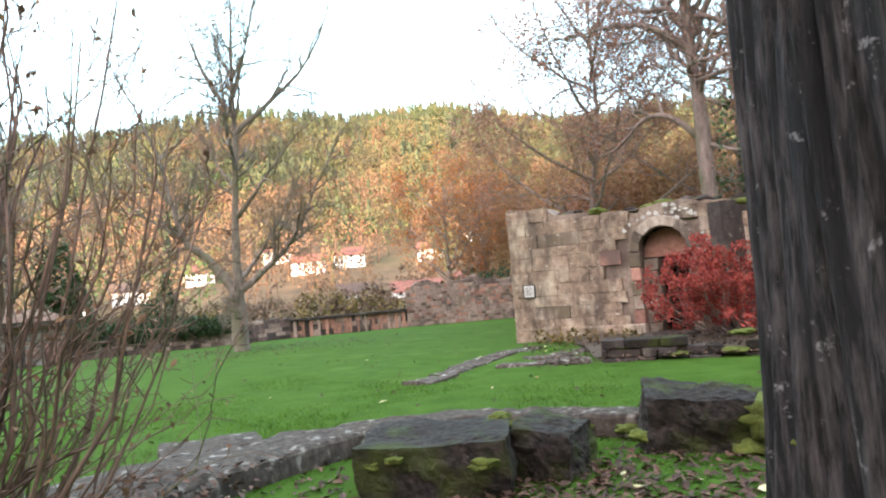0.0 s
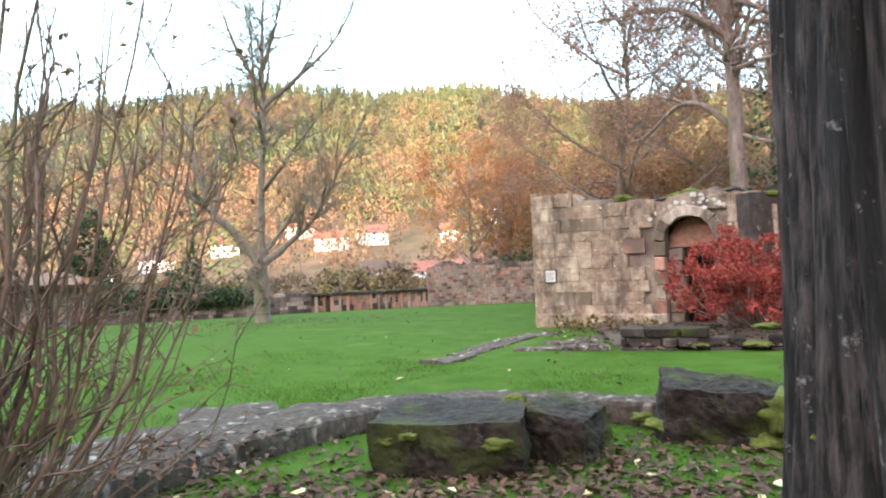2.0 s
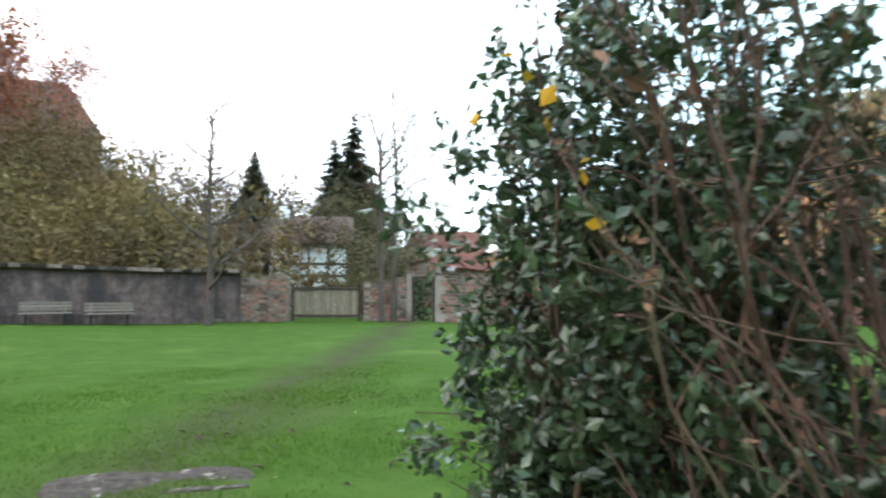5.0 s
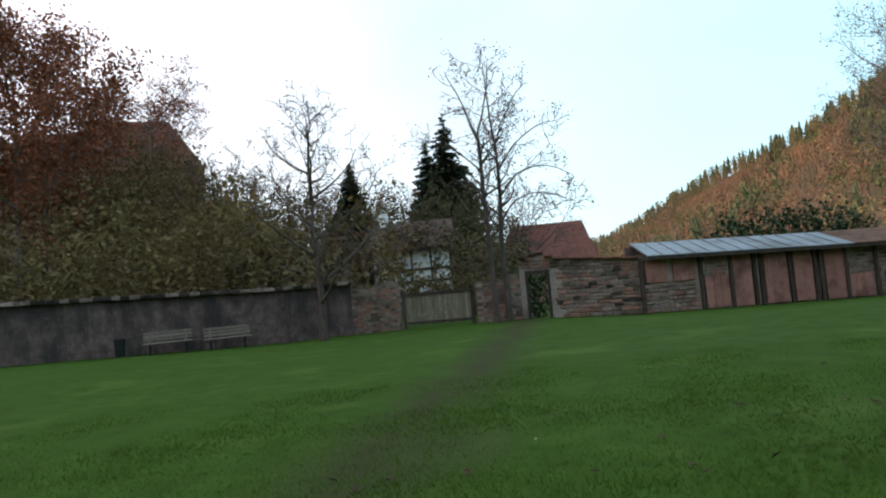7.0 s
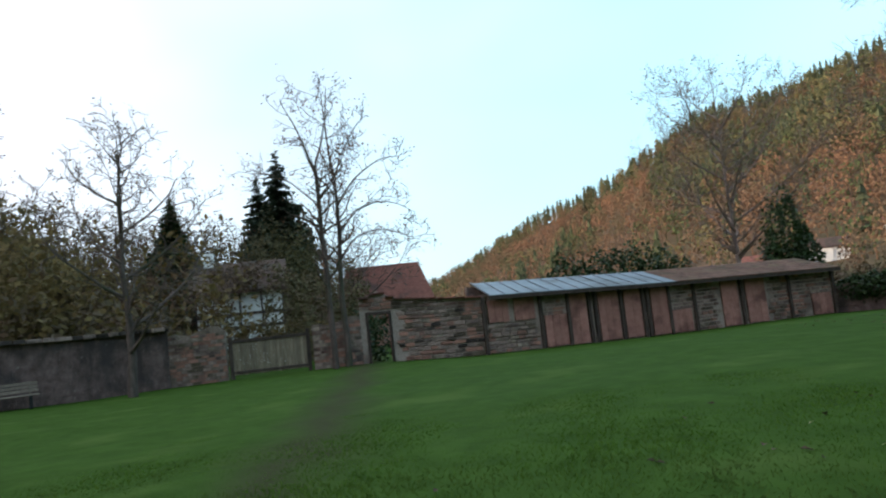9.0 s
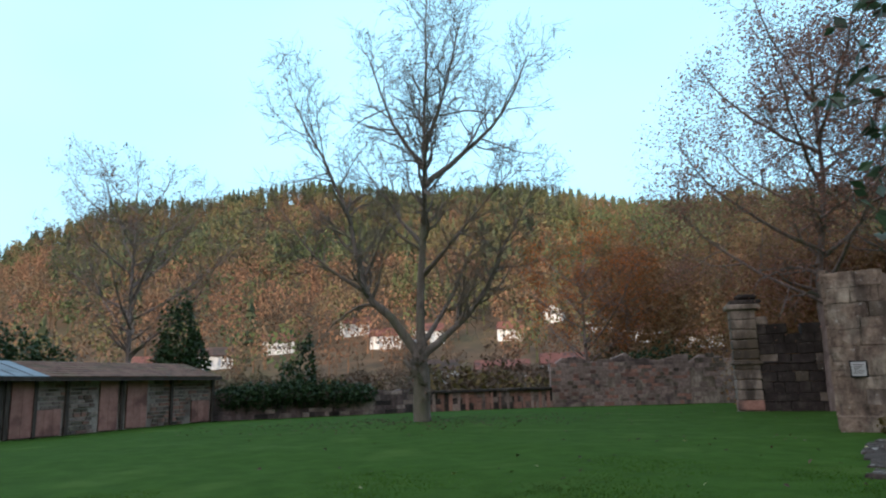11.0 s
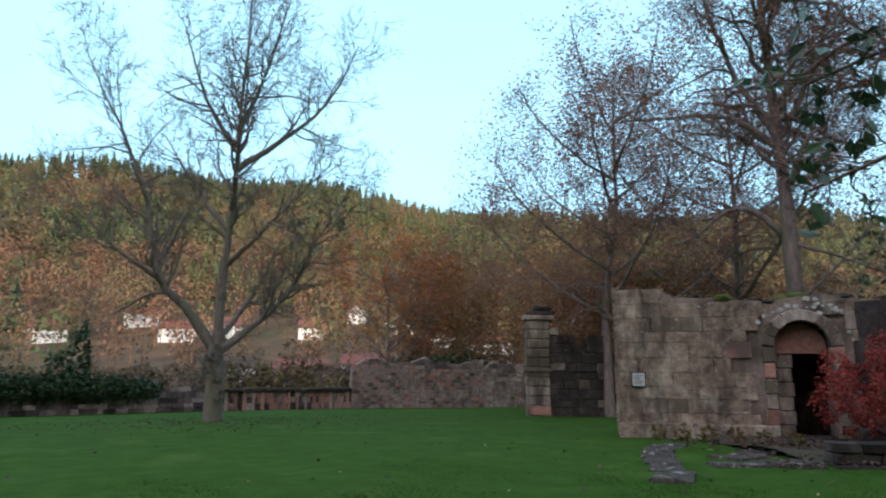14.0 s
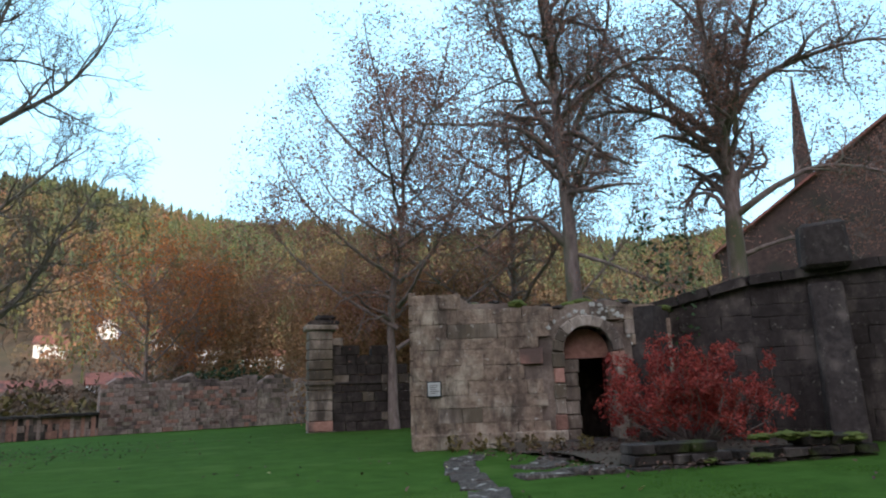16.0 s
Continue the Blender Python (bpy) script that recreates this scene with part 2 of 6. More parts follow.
METAL_ROOF = mat("grey_sheet_roof", (0.17, 0.19, 0.215), (0.25, 0.275, 0.30), 1.6, 0.5, 0.15, (0.12, 0.12, 0.125), 0.35, 0.8, 0.08, metal=0.2)
TIMBER = mat("old_dark_timber", (0.035, 0.026, 0.022), (0.085, 0.062, 0.05), 12, 0.85, 0.6, rnd=0.2, stretch=(1, 1, 0.2))
RED_PANEL = mat("faded_red_panel", (0.29, 0.135, 0.108), (0.40, 0.20, 0.16), 5, 0.85, 0.3, (0.17, 0.08, 0.065), 0.4, 1.2, 0.15)
GATE_WOOD = mat("greyed_gate_wood", (0.15, 0.12, 0.085), (0.28, 0.235, 0.17), 12, 0.85, 0.5, rnd=0.2, stretch=(1, 1, 0.15))
BENCH_WOOD = mat("bench_wood", (0.16, 0.125, 0.10), (0.27, 0.215, 0.17), 12, 0.8, 0.5, rnd=0.15)
IRON = mat("dark_iron", (0.02, 0.02, 0.022), (0.05, 0.05, 0.052), 20, 0.55, 0.2, rnd=0.1, metal=0.6)
GLASS_DARK = mat("dark_window_glass", (0.02, 0.025, 0.03), (0.04, 0.045, 0.05), 2, 0.12, 0, rnd=0.2)
PLAQUE = mat("pale_plaque", (0.42, 0.41, 0.38), (0.52, 0.51, 0.48), 18, 0.5, 0.1, rnd=0)
SOIL = mat("bare_soil", (0.04, 0.03, 0.022), (0.085, 0.062, 0.042), 12, 0.95, 0.6, rnd=0)


def wear_track(m, a, b, width, colour):
    """A trodden line across the lawn from a to b."""
    n, l = m.node_tree.nodes, m.node_tree.links
    p = n["Principled BSDF"]
    old = p.inputs["Base Color"].links[0].from_socket
    geo = n.new("ShaderNodeNewGeometry")
    d = (Vector(b) - Vector(a)).normalized()
    dot = n.new("ShaderNodeVectorMath")
    dot.operation = "DOT_PRODUCT"
    dot.inputs[1].default_value = (-d.y, d.x, 0)
    l.new(geo.outputs["Position"], dot.inputs[0])
    no = n.new("ShaderNodeTexNoise")
    no.inputs["Scale"].default_value, no.inputs["Detail"].default_value = 0.5, 6
    l.new(geo.outputs["Position"], no.inputs["Vector"])
    off = n.new("ShaderNodeMath")
    off.operation = "MULTIPLY_ADD"
    off.inputs[1].default_value, off.inputs[2].default_value = 2.0, -1.0 + d.y * a[0] - d.x * a[1]
    l.new(no.outputs["Fac"], off.inputs[0])
    add = n.new("ShaderNodeMath")
    l.new(dot.outputs["Value"], add.inputs[0])
    l.new(off.outputs["Value"], add.inputs[1])
    ab = n.new("ShaderNodeMath")
    ab.operation = "ABSOLUTE"
    l.new(add.outputs["Value"], ab.inputs[0])
    mr = n.new("ShaderNodeMapRange")
    mr.inputs["From Min"].default_value, mr.inputs["From Max"].default_value = width, 0.0
    mr.inputs["To Max"].default_value = 0.8
    l.new(ab.outputs["Value"], mr.inputs["Value"])
    mx = n.new("ShaderNodeMix")
    mx.data_type = "RGBA"
    mx.inputs["B"].default_value = (*colour, 1)
    l.new(mr.outputs["Result"], mx.inputs["Factor"])
    l.new(old, mx.inputs["A"])
    l.new(mx.outputs["Result"], p.inputs["Base Color"])


wear_track(GRASS, (-27.3, 13.3), (-7.9, 1.68), 1.0, (0.045, 0.042, 0.022))


# ---- small builders ----
def mesh_of(name, verts, faces, material, smooth=False):
    me = bpy.data.meshes.new(name)
    me.from_pydata(verts, [], faces)
    me.materials.append(material)
    if smooth:
        me.polygons.foreach_set("use_smooth", [True] * len(me.polygons))
    me.update()
    return me


def done(name, bm, material, smooth=False):
    me = bpy.data.meshes.new(name)
    bmesh.ops.recalc_face_normals(bm, faces=bm.faces)
    bm.to_mesh(me)
    bm.free()
    me.materials.append(material)
    if smooth:
        me.polygons.foreach_set("use_smooth", [True] * len(me.polygons))
    return me


def part(name, bm, material, parent, label="", smooth=False):
    me = bm if isinstance(bm, bpy.types.Mesh) else done(name, bm, material, smooth)
    ob = new(name, me)
    ob.parent = parent
    if label:
        ob["label"] = label
    return ob


def thing(name, label, category, m=None, group="", kind="", data=None):
    ob = new(name, data)
    ob.matrix_world = m if m is not None else Matrix()
    return tagged(ob, label, category, group, kind)


def box(bm, x0, x1, y0, y1, z0, z1, bevel=0.0, jitter=0.0, rng=None):
    r = bmesh.ops.create_cube(bm, size=1)
    vs = r["verts"]
    for v in vs:
        v.co = Vector(((x0 + x1) / 2 + v.co.x * (x1 - x0), (y0 + y1) / 2 + v.co.y * (y1 - y0), (z0 + z1) / 2 + v.co.z * (z1 - z0)))
        if jitter:
            v.co += Vector((rng.uniform(-1, 1), rng.uniform(-1, 1), rng.uniform(-1, 1))) * jitter
    if bevel:
        es = list({e for v in vs for e in v.link_edges})
        bmesh.ops.bevel(bm, geom=es, offset=bevel, segments=1, affect="EDGES")
    return vs


def boxmesh(name, material, *dims, bevel=0.0):
    bm = bmesh.new()
    box(bm, *dims, bevel=bevel)
    return done(name, bm, material)


def smooth01(x):
    x = np.clip(x, 0, 1)
    return x * x * (3 - 2 * x)


# ---- the land ----
# past bearing 130 either way: unseen ridge, raised to block the low sun
BEAR = np.array([-180, -130, -90, -60, -45, -20, -12, -5, 0, 10, 23, 33, 44, 51, 56, 62, 75, 90, 105, 130, 180.0])
ELEV = np.array([22, 20, 13, 10.0, 10.2, 12.3, 12.9, 14.0, 14.3, 14.5, 14.2, 12.3, 7.2, 4.5, 2.2, 0.8, 4.5, 8.5, 11.5, 18, 22.0])
RIDGE = np.array([280, 280, 330, 380, 380, 380, 380, 380, 380, 380, 390, 420, 500, 560, 620, 500, 160, 130, 130, 200, 280.0])
FOOT = np.array([60, 60, 90, 105, 115, 118, 118, 118, 118, 118, 120, 130, 150, 160, 160, 110, 50, 38, 38, 45, 60.0])
CX, CY = -4.0, 3.0


def land(x, y):
    """Height of the ground."""
    x, y = np.asarray(x, float), np.asarray(y, float)
    lawn = -0.022 * np.clip(y - 15, 0, 12) - 0.033 * np.clip(y - 27, 0, 14) - 0.012 * np.clip(-4 - x, 0, 30) - 0.18 * smooth01((y - 12.5) / 5) * smooth01((-x - 14) / 8) * smooth01((33 - y) / 8) + 0.03 * np.clip(4 - y, 0, 14) * smooth01((-x - 12) / 14)
    r = np.hypot(x - CX, y - CY)
    b = np.degrees(np.arctan2(-(x - CX), y - CY))
    ridge, foot, el = (np.interp(b, BEAR, k) for k in (RIDGE, FOOT, ELEV))
    valley = -1.6 * smooth01((y - 44) / 25)
    k = np.clip((r - foot) / (ridge - foot), 0, 1)
    up = np.tan(np.radians(el)) * ridge * (0.25 * k + 0.75 * k * k * (1.9 - 0.9 * k))
    wob = (np.sin(b * 0.35 + r * 0.021) + np.sin(b * 0.13 - r * 0.034)) * 2.5 * k
    over = -0.25 * np.clip(r - ridge, 0, 900)
    return lawn + valley + up + wob + over * (el > 0.3) * 0.6


def ground_z(x, y):
    return float(land(x, y))


def build_ground():
    radii = np.concatenate([np.linspace(0.4, 44, 90), np.geomspace(45, 650, 60), np.geomspace(700, 4000, 10)])
    na = 300
    ang = np.linspace(0, 2 * np.pi, na, endpoint=False)
    x = CX + radii[:, None] * np.sin(ang)
    y = CY + radii[:, None] * np.cos(ang)
    z = land(x, y)
    lump = np.sin(x * 1.7 + y * 0.6) * np.sin(y * 1.3 - x * 0.4) * 0.012 + np.sin(x * 5.1) * np.sin(y * 4.7) * 0.006
    z = z + lump * (radii[:, None] < 45)
    verts = np.stack([x, y, z], -1).reshape(-1, 3).tolist() + [[CX, CY, ground_z(CX, CY)]]
    faces = []
    for i in range(len(radii) - 1):
        for j in range(na):
            k = (j + 1) % na
            faces.append((i * na + j, (i + 1) * na + j, (i + 1) * na + k, i * na + k))
    c = len(verts) - 1
    faces += [(c, j, (j + 1) % na) for j in range(na)]
    me = mesh_of("ground", verts, faces, GRASS, True)
    me.materials.append(HILLSIDE)
    rr = np.repeat(np.arange(len(radii) - 1), na)
    idx = (radii[rr] > 75).astype(int).tolist() + [0] * na
    me.polygons.foreach_set("material_index", idx)
    if me.polygons[0].normal.z < 0:
        me.flip_normals()
    return thing("ground", "green mown lawn rising into wooded hillsides", "ground", kind="structure", data=me)


ground = build_ground()

# ---- masonry ----
STONES = {}


def stone_mesh(material, k, fine=False):
    key = (material.name, k, fine)
    if key not in STONES:
        rng = random.Random(k * 7 + 1)
        bm = bmesh.new()
        box(bm, -0.5, 0.5, -0.5, 0.5, -0.5, 0.5, *((0.03, 0.018) if fine else (0.07, 0.045)), rng)
        STONES[key] = done("stone", bm, material)
    return STONES[key]


def lay(parent, a, b, side, zbase, top, course, length, depth, materials, seed, skip=None, limit=300, gap=0.014, name="stone", weights=None, ragged=0.0, fine=False, slope=0.0):
    """Courses of separate stones on the face of a wall that runs from a to b. side: +1 to the left of a-b. top(s): height over zbase(s)."""
    rng = random.Random(seed)
    a, b = Vector(a), Vector(b)
    L = (b - a).length
    d = (b - a) / L
    nrm = Vector((-d.y, d.x)) * side
    yaw = math.atan2(d.y, d.x)
    made, rest_v, rest_f = 0, [], []
    z, row = 0.0, 0
    hmax = max(top(L * i / 20) for i in range(21))
    while z < hmax:
        h = rng.uniform(*course)
        s = -rng.uniform(0, length[0]) if row % 2 else 0.0
        while s < L:
            w = rng.uniform(*length)
            s0, s1 = max(0, s), min(L, s + w)
            s += w
            if s1 - s0 < 0.05:
                continue
            mid = (s0 + s1) / 2
            if z + h * 0.6 > top(mid) + rng.uniform(-ragged, ragged) or (skip and skip(s0, s1, z, z + h)):
                continue
            dd = depth * (rng.uniform(0.93, 1.06) if fine else rng.uniform(0.85, 1.2))
            p = a + d * mid + nrm * (dd * 0.5 - depth * 0.45)
            m = Matrix.LocRotScale((p.x, p.y, zbase(mid) + z + h / 2), Euler((0, rng.uniform(-0.012, 0.012) - math.atan(slope), yaw + rng.uniform(-0.012, 0.012))), ((s1 - s0) - gap, dd, h - gap))
            material = rng.choices(materials, weights)[0] if weights else rng.choice(materials)
            me = stone_mesh(material, rng.randrange(5), fine)
            if made < limit:
                ob = new(name, me)
                ob.matrix_world = m
                ob.parent = parent
                made += 1
            else:
                o = len(rest_v)
                rest_v += [(m @ v.co)[:] for v in me.vertices]
                rest_f += [tuple(o + i for i in q.vertices) for q in me.polygons]
        z += h
        row += 1
    if rest_v:
        ob = part("stonework", mesh_of("stonework", rest_v, rest_f, materials[0]), None, parent)
        ob["kind"] = "stuff"


def wall_core(name, label, a, b, thick, side, zbase, top, material, step=0.5, holes=(), roughness=0.02, seed=1, category="wall"):
    """Solid wall from a to b behind its face line; holes: (s0, s1, z0, z1) cut right through."""
    rng = random.Random(seed)
    a, b = Vector(a), Vector(b)
    L = (b - a).length
    d = (b - a) / L
    nrm = Vector((-d.y, d.x)) * side
    cuts = sorted({0.0, L, *[min(L, i * step) for i in range(int(L / step) + 1)], *[v for h in holes for v in h[:2]]})
    cuts = [c for i, c in enumerate(cuts) if i == 0 or c - cuts[i - 1] > 1e-4]
    verts, faces = [], []

    def block(s0, s1, z00, z01, z10, z11):
        o = len(verts)
        for s, zl, zh in ((s0, z00, z01), (s1, z10, z11)):
            f = a + d * s
            k = f - nrm * thick
            verts.extend([(f.x, f.y, zl), (k.x, k.y, zl), (k.x, k.y, zh), (f.x, f.y, zh)])
        faces.extend([(o, o + 4, o + 7, o + 3), (o + 1, o + 2, o + 6, o + 5), (o + 3, o + 7, o + 6, o + 2), (o, o + 1, o + 5, o + 4), (o, o + 3, o + 2, o + 1), (o + 4, o + 5, o + 6, o + 7)])
    tops = {c: zbase(c) + top(c) + rng.uniform(-roughness, roughness) for c in cuts}
    for s0, s1 in zip(cuts, cuts[1:]):
        spans = [(None, None)]
        m = (s0 + s1) / 2
        hs = [h for h in holes if h[0] - 1e-4 <= s0 and s1 <= h[1] + 1e-4]
        low = None
        for h in sorted(hs, key=lambda q: q[2]):
            if h[2] > 0.02:
                block(s0, s1, zbase(s0) - 0.3 if low is None else zbase(m) + low, zbase(m) + h[2], zbase(s1) - 0.3 if low is None else zbase(m) + low, zbase(m) + h[2])
            low = h[3]
        if low is None:
            block(s0, s1, zbase(s0) - 0.3, tops[s0], zbase(s1) - 0.3, tops[s1])
        elif zbase(m) + low < min(tops[s0], tops[s1]) - 0.02:
            block(s0, s1, zbase(m) + low, tops[s0], zbase(m) + low, tops[s1])
    return thing(name, label, category, kind="structure", data=mesh_of(name, verts, faces, material))


# ---- plants ----
def tubes_mesh(name, tubes, material):
    verts, faces = [], []
    for pts, rad in tubes:
        k = 9 if rad[0] > 0.12 else 6 if rad[0] > 0.04 else 4 if rad[0] > 0.012 else 3
        o = len(verts)
        n = len(pts)
        for i in range(n):
            t = (pts[min(i + 1, n - 1)] - pts[max(i - 1, 0)])
            t = t.normalized() if t.length > 1e-6 else Vector((0, 0, 1))
            u = t.orthogonal().normalized() if abs(t.z) > 0.95 else t.cross(Vector((0, 0, 1))).normalized()
            w = t.cross(u)
            for j in range(k):
                q = 2 * math.pi * j / k
                verts.append(pts[i] + (u * math.cos(q) + w * math.sin(q)) * rad[i])
        for i in range(n - 1):
            for j in range(k):
                j2 = (j + 1) % k
                faces.append((o + i * k + j, o + i * k + j2, o + (i + 1) * k + j2, o + (i + 1) * k + j))
    return mesh_of(name, verts, faces, material, True)


def leaves_mesh(name, spots, size, material, rng, aspect=0.55, spread=0.1):
    """Small folded leaves, two triangles-pairs each."""
    verts, faces = [], []
    for p in spots:
        s = size * rng.uniform(0.6, 1.35)
        n = Vector((rng.gauss(0, 1), rng.gauss(0, 1), rng.gauss(0, 1) + 0.4)).normalized()
        u = n.orthogonal().normalized()
        u.rotate(Matrix.Rotation(rng.uniform(0, 6.28), 3, n))
        w = n.cross(u)
        c = p + Vector((rng.gauss(0, spread), rng.gauss(0, spread), rng.gauss(0, spread)))
        o = len(verts)
        verts += [c - u * s, c + w * s * aspect + n * s * 0.15, c + u * s, c - w * s * aspect + n * s * 0.15]
        faces += [(o, o + 1, o + 2), (o, o + 2, o + 3)]
    return mesh_of(name, verts, faces, material)


def grow(seed, limbs, levels=3, density=(1.6, 2.2, 3.0), ratio=0.5, angle=(35, 70), up=0.06, wander=0.16, tip=0.005, start=0.3, maxlen=4.0, minlen=0.25):
    """limbs: (points, first radius, last radius). Returns tubes and the places of twig ends."""
    rng = random.Random(seed)
    tubes, ends = [], []

    def child(p, d, L, r, lev):
        n = max(3, min(7, int(L / 0.35) + 2))
        pts, rad = [p], [r]
        d = d.copy()
        for i in range(n):
            d = (d + Vector((rng.gauss(0, wander), rng.gauss(0, wander), rng.gauss(0, wander) + up))).normalized()
            pts.append(pts[-1] + d * (L / n))
            rad.append(max(tip, r * (1 - 0.75 * (i + 1) / n)))
        tubes.append((pts, rad))
        if lev >= levels:
            ends.extend(pts[1:])
        else:
            spawn(pts, rad, L, lev)

    def spawn(pts, rad, L, lev):
        n = len(pts) - 1
        count = max(2, int(L * density[min(lev, len(density) - 1)] * rng.uniform(0.8, 1.2)))
        for c in range(count):
            f = start + (1 - start) * (c + rng.random()) / count if lev == 0 else 0.15 + 0.85 * (c + rng.random()) / count
            f = min(f, 0.999)
            i = int(f * n)
            p = pts[i].lerp(pts[i + 1], f * n - i)
            t = (pts[i + 1] - pts[i]).normalized()
            ax = t.orthogonal()
            ax.rotate(Matrix.Rotation(rng.uniform(0, 6.283), 3, t))
            dd = t.copy()
            dd.rotate(Matrix.Rotation(radians(rng.uniform(*angle)), 3, ax))
            L2 = min(maxlen, L * ratio * (1.15 - 0.65 * f) * rng.uniform(0.7, 1.25))
            if L2 < minlen:
                L2 = minlen
            child(p, dd, L2, max(tip, rad[i] * rng.uniform(0.4, 0.62)), lev + 1)

    for pts, r0, r1 in limbs:
        ps = [Vector(q) for q in pts]
        fine, rad = [], []
        steps = 3
        for i in range(len(ps) - 1):
            p0, p1, p2, p3 = ps[max(i - 1, 0)], ps[i], ps[i + 1], ps[min(i + 2, len(ps) - 1)]
            for k in range(steps):
                t = k / steps
                fine.append(0.5 * (2 * p1 + (p2 - p0) * t + (2 * p0 - 5 * p1 + 4 * p2 - p3) * t * t + (3 * p1 - p0 - 3 * p2 + p3) * t ** 3))
        fine.append(ps[-1])
        n = len(fine) - 1
        fine = [q + Vector((rng.gauss(0, 0.03), rng.gauss(0, 0.03), 0)) * (0 < i) for i, q in enumerate(fine)]
        rad = [r0 + (r1 - r0) * (i / n) ** 0.8 for i in range(n + 1)]
        tubes.append((fine, rad))
        L = sum((fine[i + 1] - fine[i]).length for i in range(n))
        spawn(fine, rad, L, 0)
    return tubes, ends


def tree(name, label, x, y, limbs, seed, bark, leaf=None, leaf_size=0.06, leaf_count=0, z=None, turn=0, scale=1.0, spread=0.15, category="tree", **kw):
    root = thing(name, label, category, Matrix.Translation((x, y, ground_z(x, y) if z is None else z)) @ pose(0, 0, 0, 0, 0, turn) @ Matrix.Scale(scale, 4))
    tubes, ends = grow(seed, limbs, **kw)
    part("trunk", tubes_mesh("trunk", tubes, bark), None, root)
    if leaf and leaf_count:
        rng = random.Random(seed + 5)
        part("crown", leaves_mesh("crown", [rng.choice(ends) for _ in range(leaf_count)], leaf_size, leaf, rng, spread=spread), None, root)
    return root


# ---- ruined gate wall with the arched doorway ----
def flat(v):
    return lambda s: v


GA, GD = Vector((1.31, 16.62)), Vector((0.868, -0.497)).normalized()
GB = GA + GD * 5.3


def gate_top(s):
    return 3.1 if s < 0.9 else 2.86 - 0.05 * math.sin(s * 3) if s < 2.9 else 2.72 + 0.16 * math.sin((s - 2.9) * 1.6)


ARCH_S, ARCH_R, SPRING = 3.58, 0.51, 1.86


def in_arch(s, z, grow_by=0.0):
    if abs(s - ARCH_S) > ARCH_R + grow_by:
        return False
    return z < SPRING or math.hypot(s - ARCH_S, z - SPRING) < ARCH_R + grow_by


gate_wall = wall_core("wall_gate", "weathered sandstone ruin wall with a round-arched doorway", GA, GB, 0.75, -1, flat(0.0), gate_top, MORTAR, 0.3,
                      holes=[(ARCH_S - ARCH_R, ARCH_S - ARCH_R * 0.7, 0, SPRING + ARCH_R * 0.68), (ARCH_S - ARCH_R * 0.7, ARCH_S + ARCH_R * 0.7, 0, SPRING + ARCH_R), (ARCH_S + ARCH_R * 0.7, ARCH_S + ARCH_R, 0, SPRING + ARCH_R * 0.68)], seed=3)


def skip_arch(s0, s1, z0, z1):
    return any(in_arch(s0 + (s1 - s0) * f, z0 + (z1 - z0) * g, 0.2) for f in (0, 0.5, 1) for g in (0, 0.5, 1))


lay(gate_wall, GA, GB, -1, flat(0.0), gate_top, (0.2, 0.34), (0.3, 0.75), 0.14, [GATE_STONE, SANDSTONE, SANDSTONE_RED], 11, skip_arch, weights=[20, 2.5, 0.25], gap=0.007, fine=True)
# plinth course and corner end stones
lay(gate_wall, GA - GD * 0.06, GA + GD * 3.0, -1, flat(-0.05), flat(0.36), (0.34, 0.36), (0.5, 0.9), 0.26, [GATE_STONE], 12)
GN = Vector((-GD.y, GD.x))
lay(gate_wall, GA + GN * 0.74, GA, -1, flat(0.0), flat(3.1), (0.25, 0.33), (0.35, 0.45), 0.14, [GATE_STONE], 13, fine=True)


def arch_stones():
    yaw = math.atan2(GD.y, GD.x)
    n = 9
    for i in range(n):
        q = math.pi * (i + 0.5) / n
        s, z = ARCH_S + math.cos(q) * (ARCH_R + 0.1), SPRING + math.sin(q) * (ARCH_R + 0.1)
        p = GA + GD * s - GN * 0.0
        ob = new("voussoir", stone_mesh(SANDSTONE_PALE if i in (3, 4, 5, 6) else SANDSTONE, i % 5))
        ob.matrix_world = Matrix.Translation((p.x, p.y, z)) @ pose(0, 0, 0, 0, 0, math.degrees(yaw)) @ pose(0, 0, 0, 0, 90 - math.degrees(q), 0) @ Matrix.Diagonal((0.225, 0.22, 0.22, 1))
        ob.parent = gate_wall
    for sgn in (-1, 1):
        for k in range(6):
            s = ARCH_S + sgn * (ARCH_R + 0.1)
            p = GA + GD * s
            ob = new("jamb_stone", stone_mesh(SANDSTONE if (k + sgn) % 3 else SANDSTONE_RED, k % 5))
            ob.matrix_world = Matrix.Translation((p.x, p.y, 0.15 + k * 0.305)) @ pose(0, 0, 0, 0, 0, math.degrees(yaw)) @ Matrix.Diagonal((0.24 if k % 2 else 0.2, 0.22, 0.295, 1))
            ob.parent = gate_wall


arch_stones()


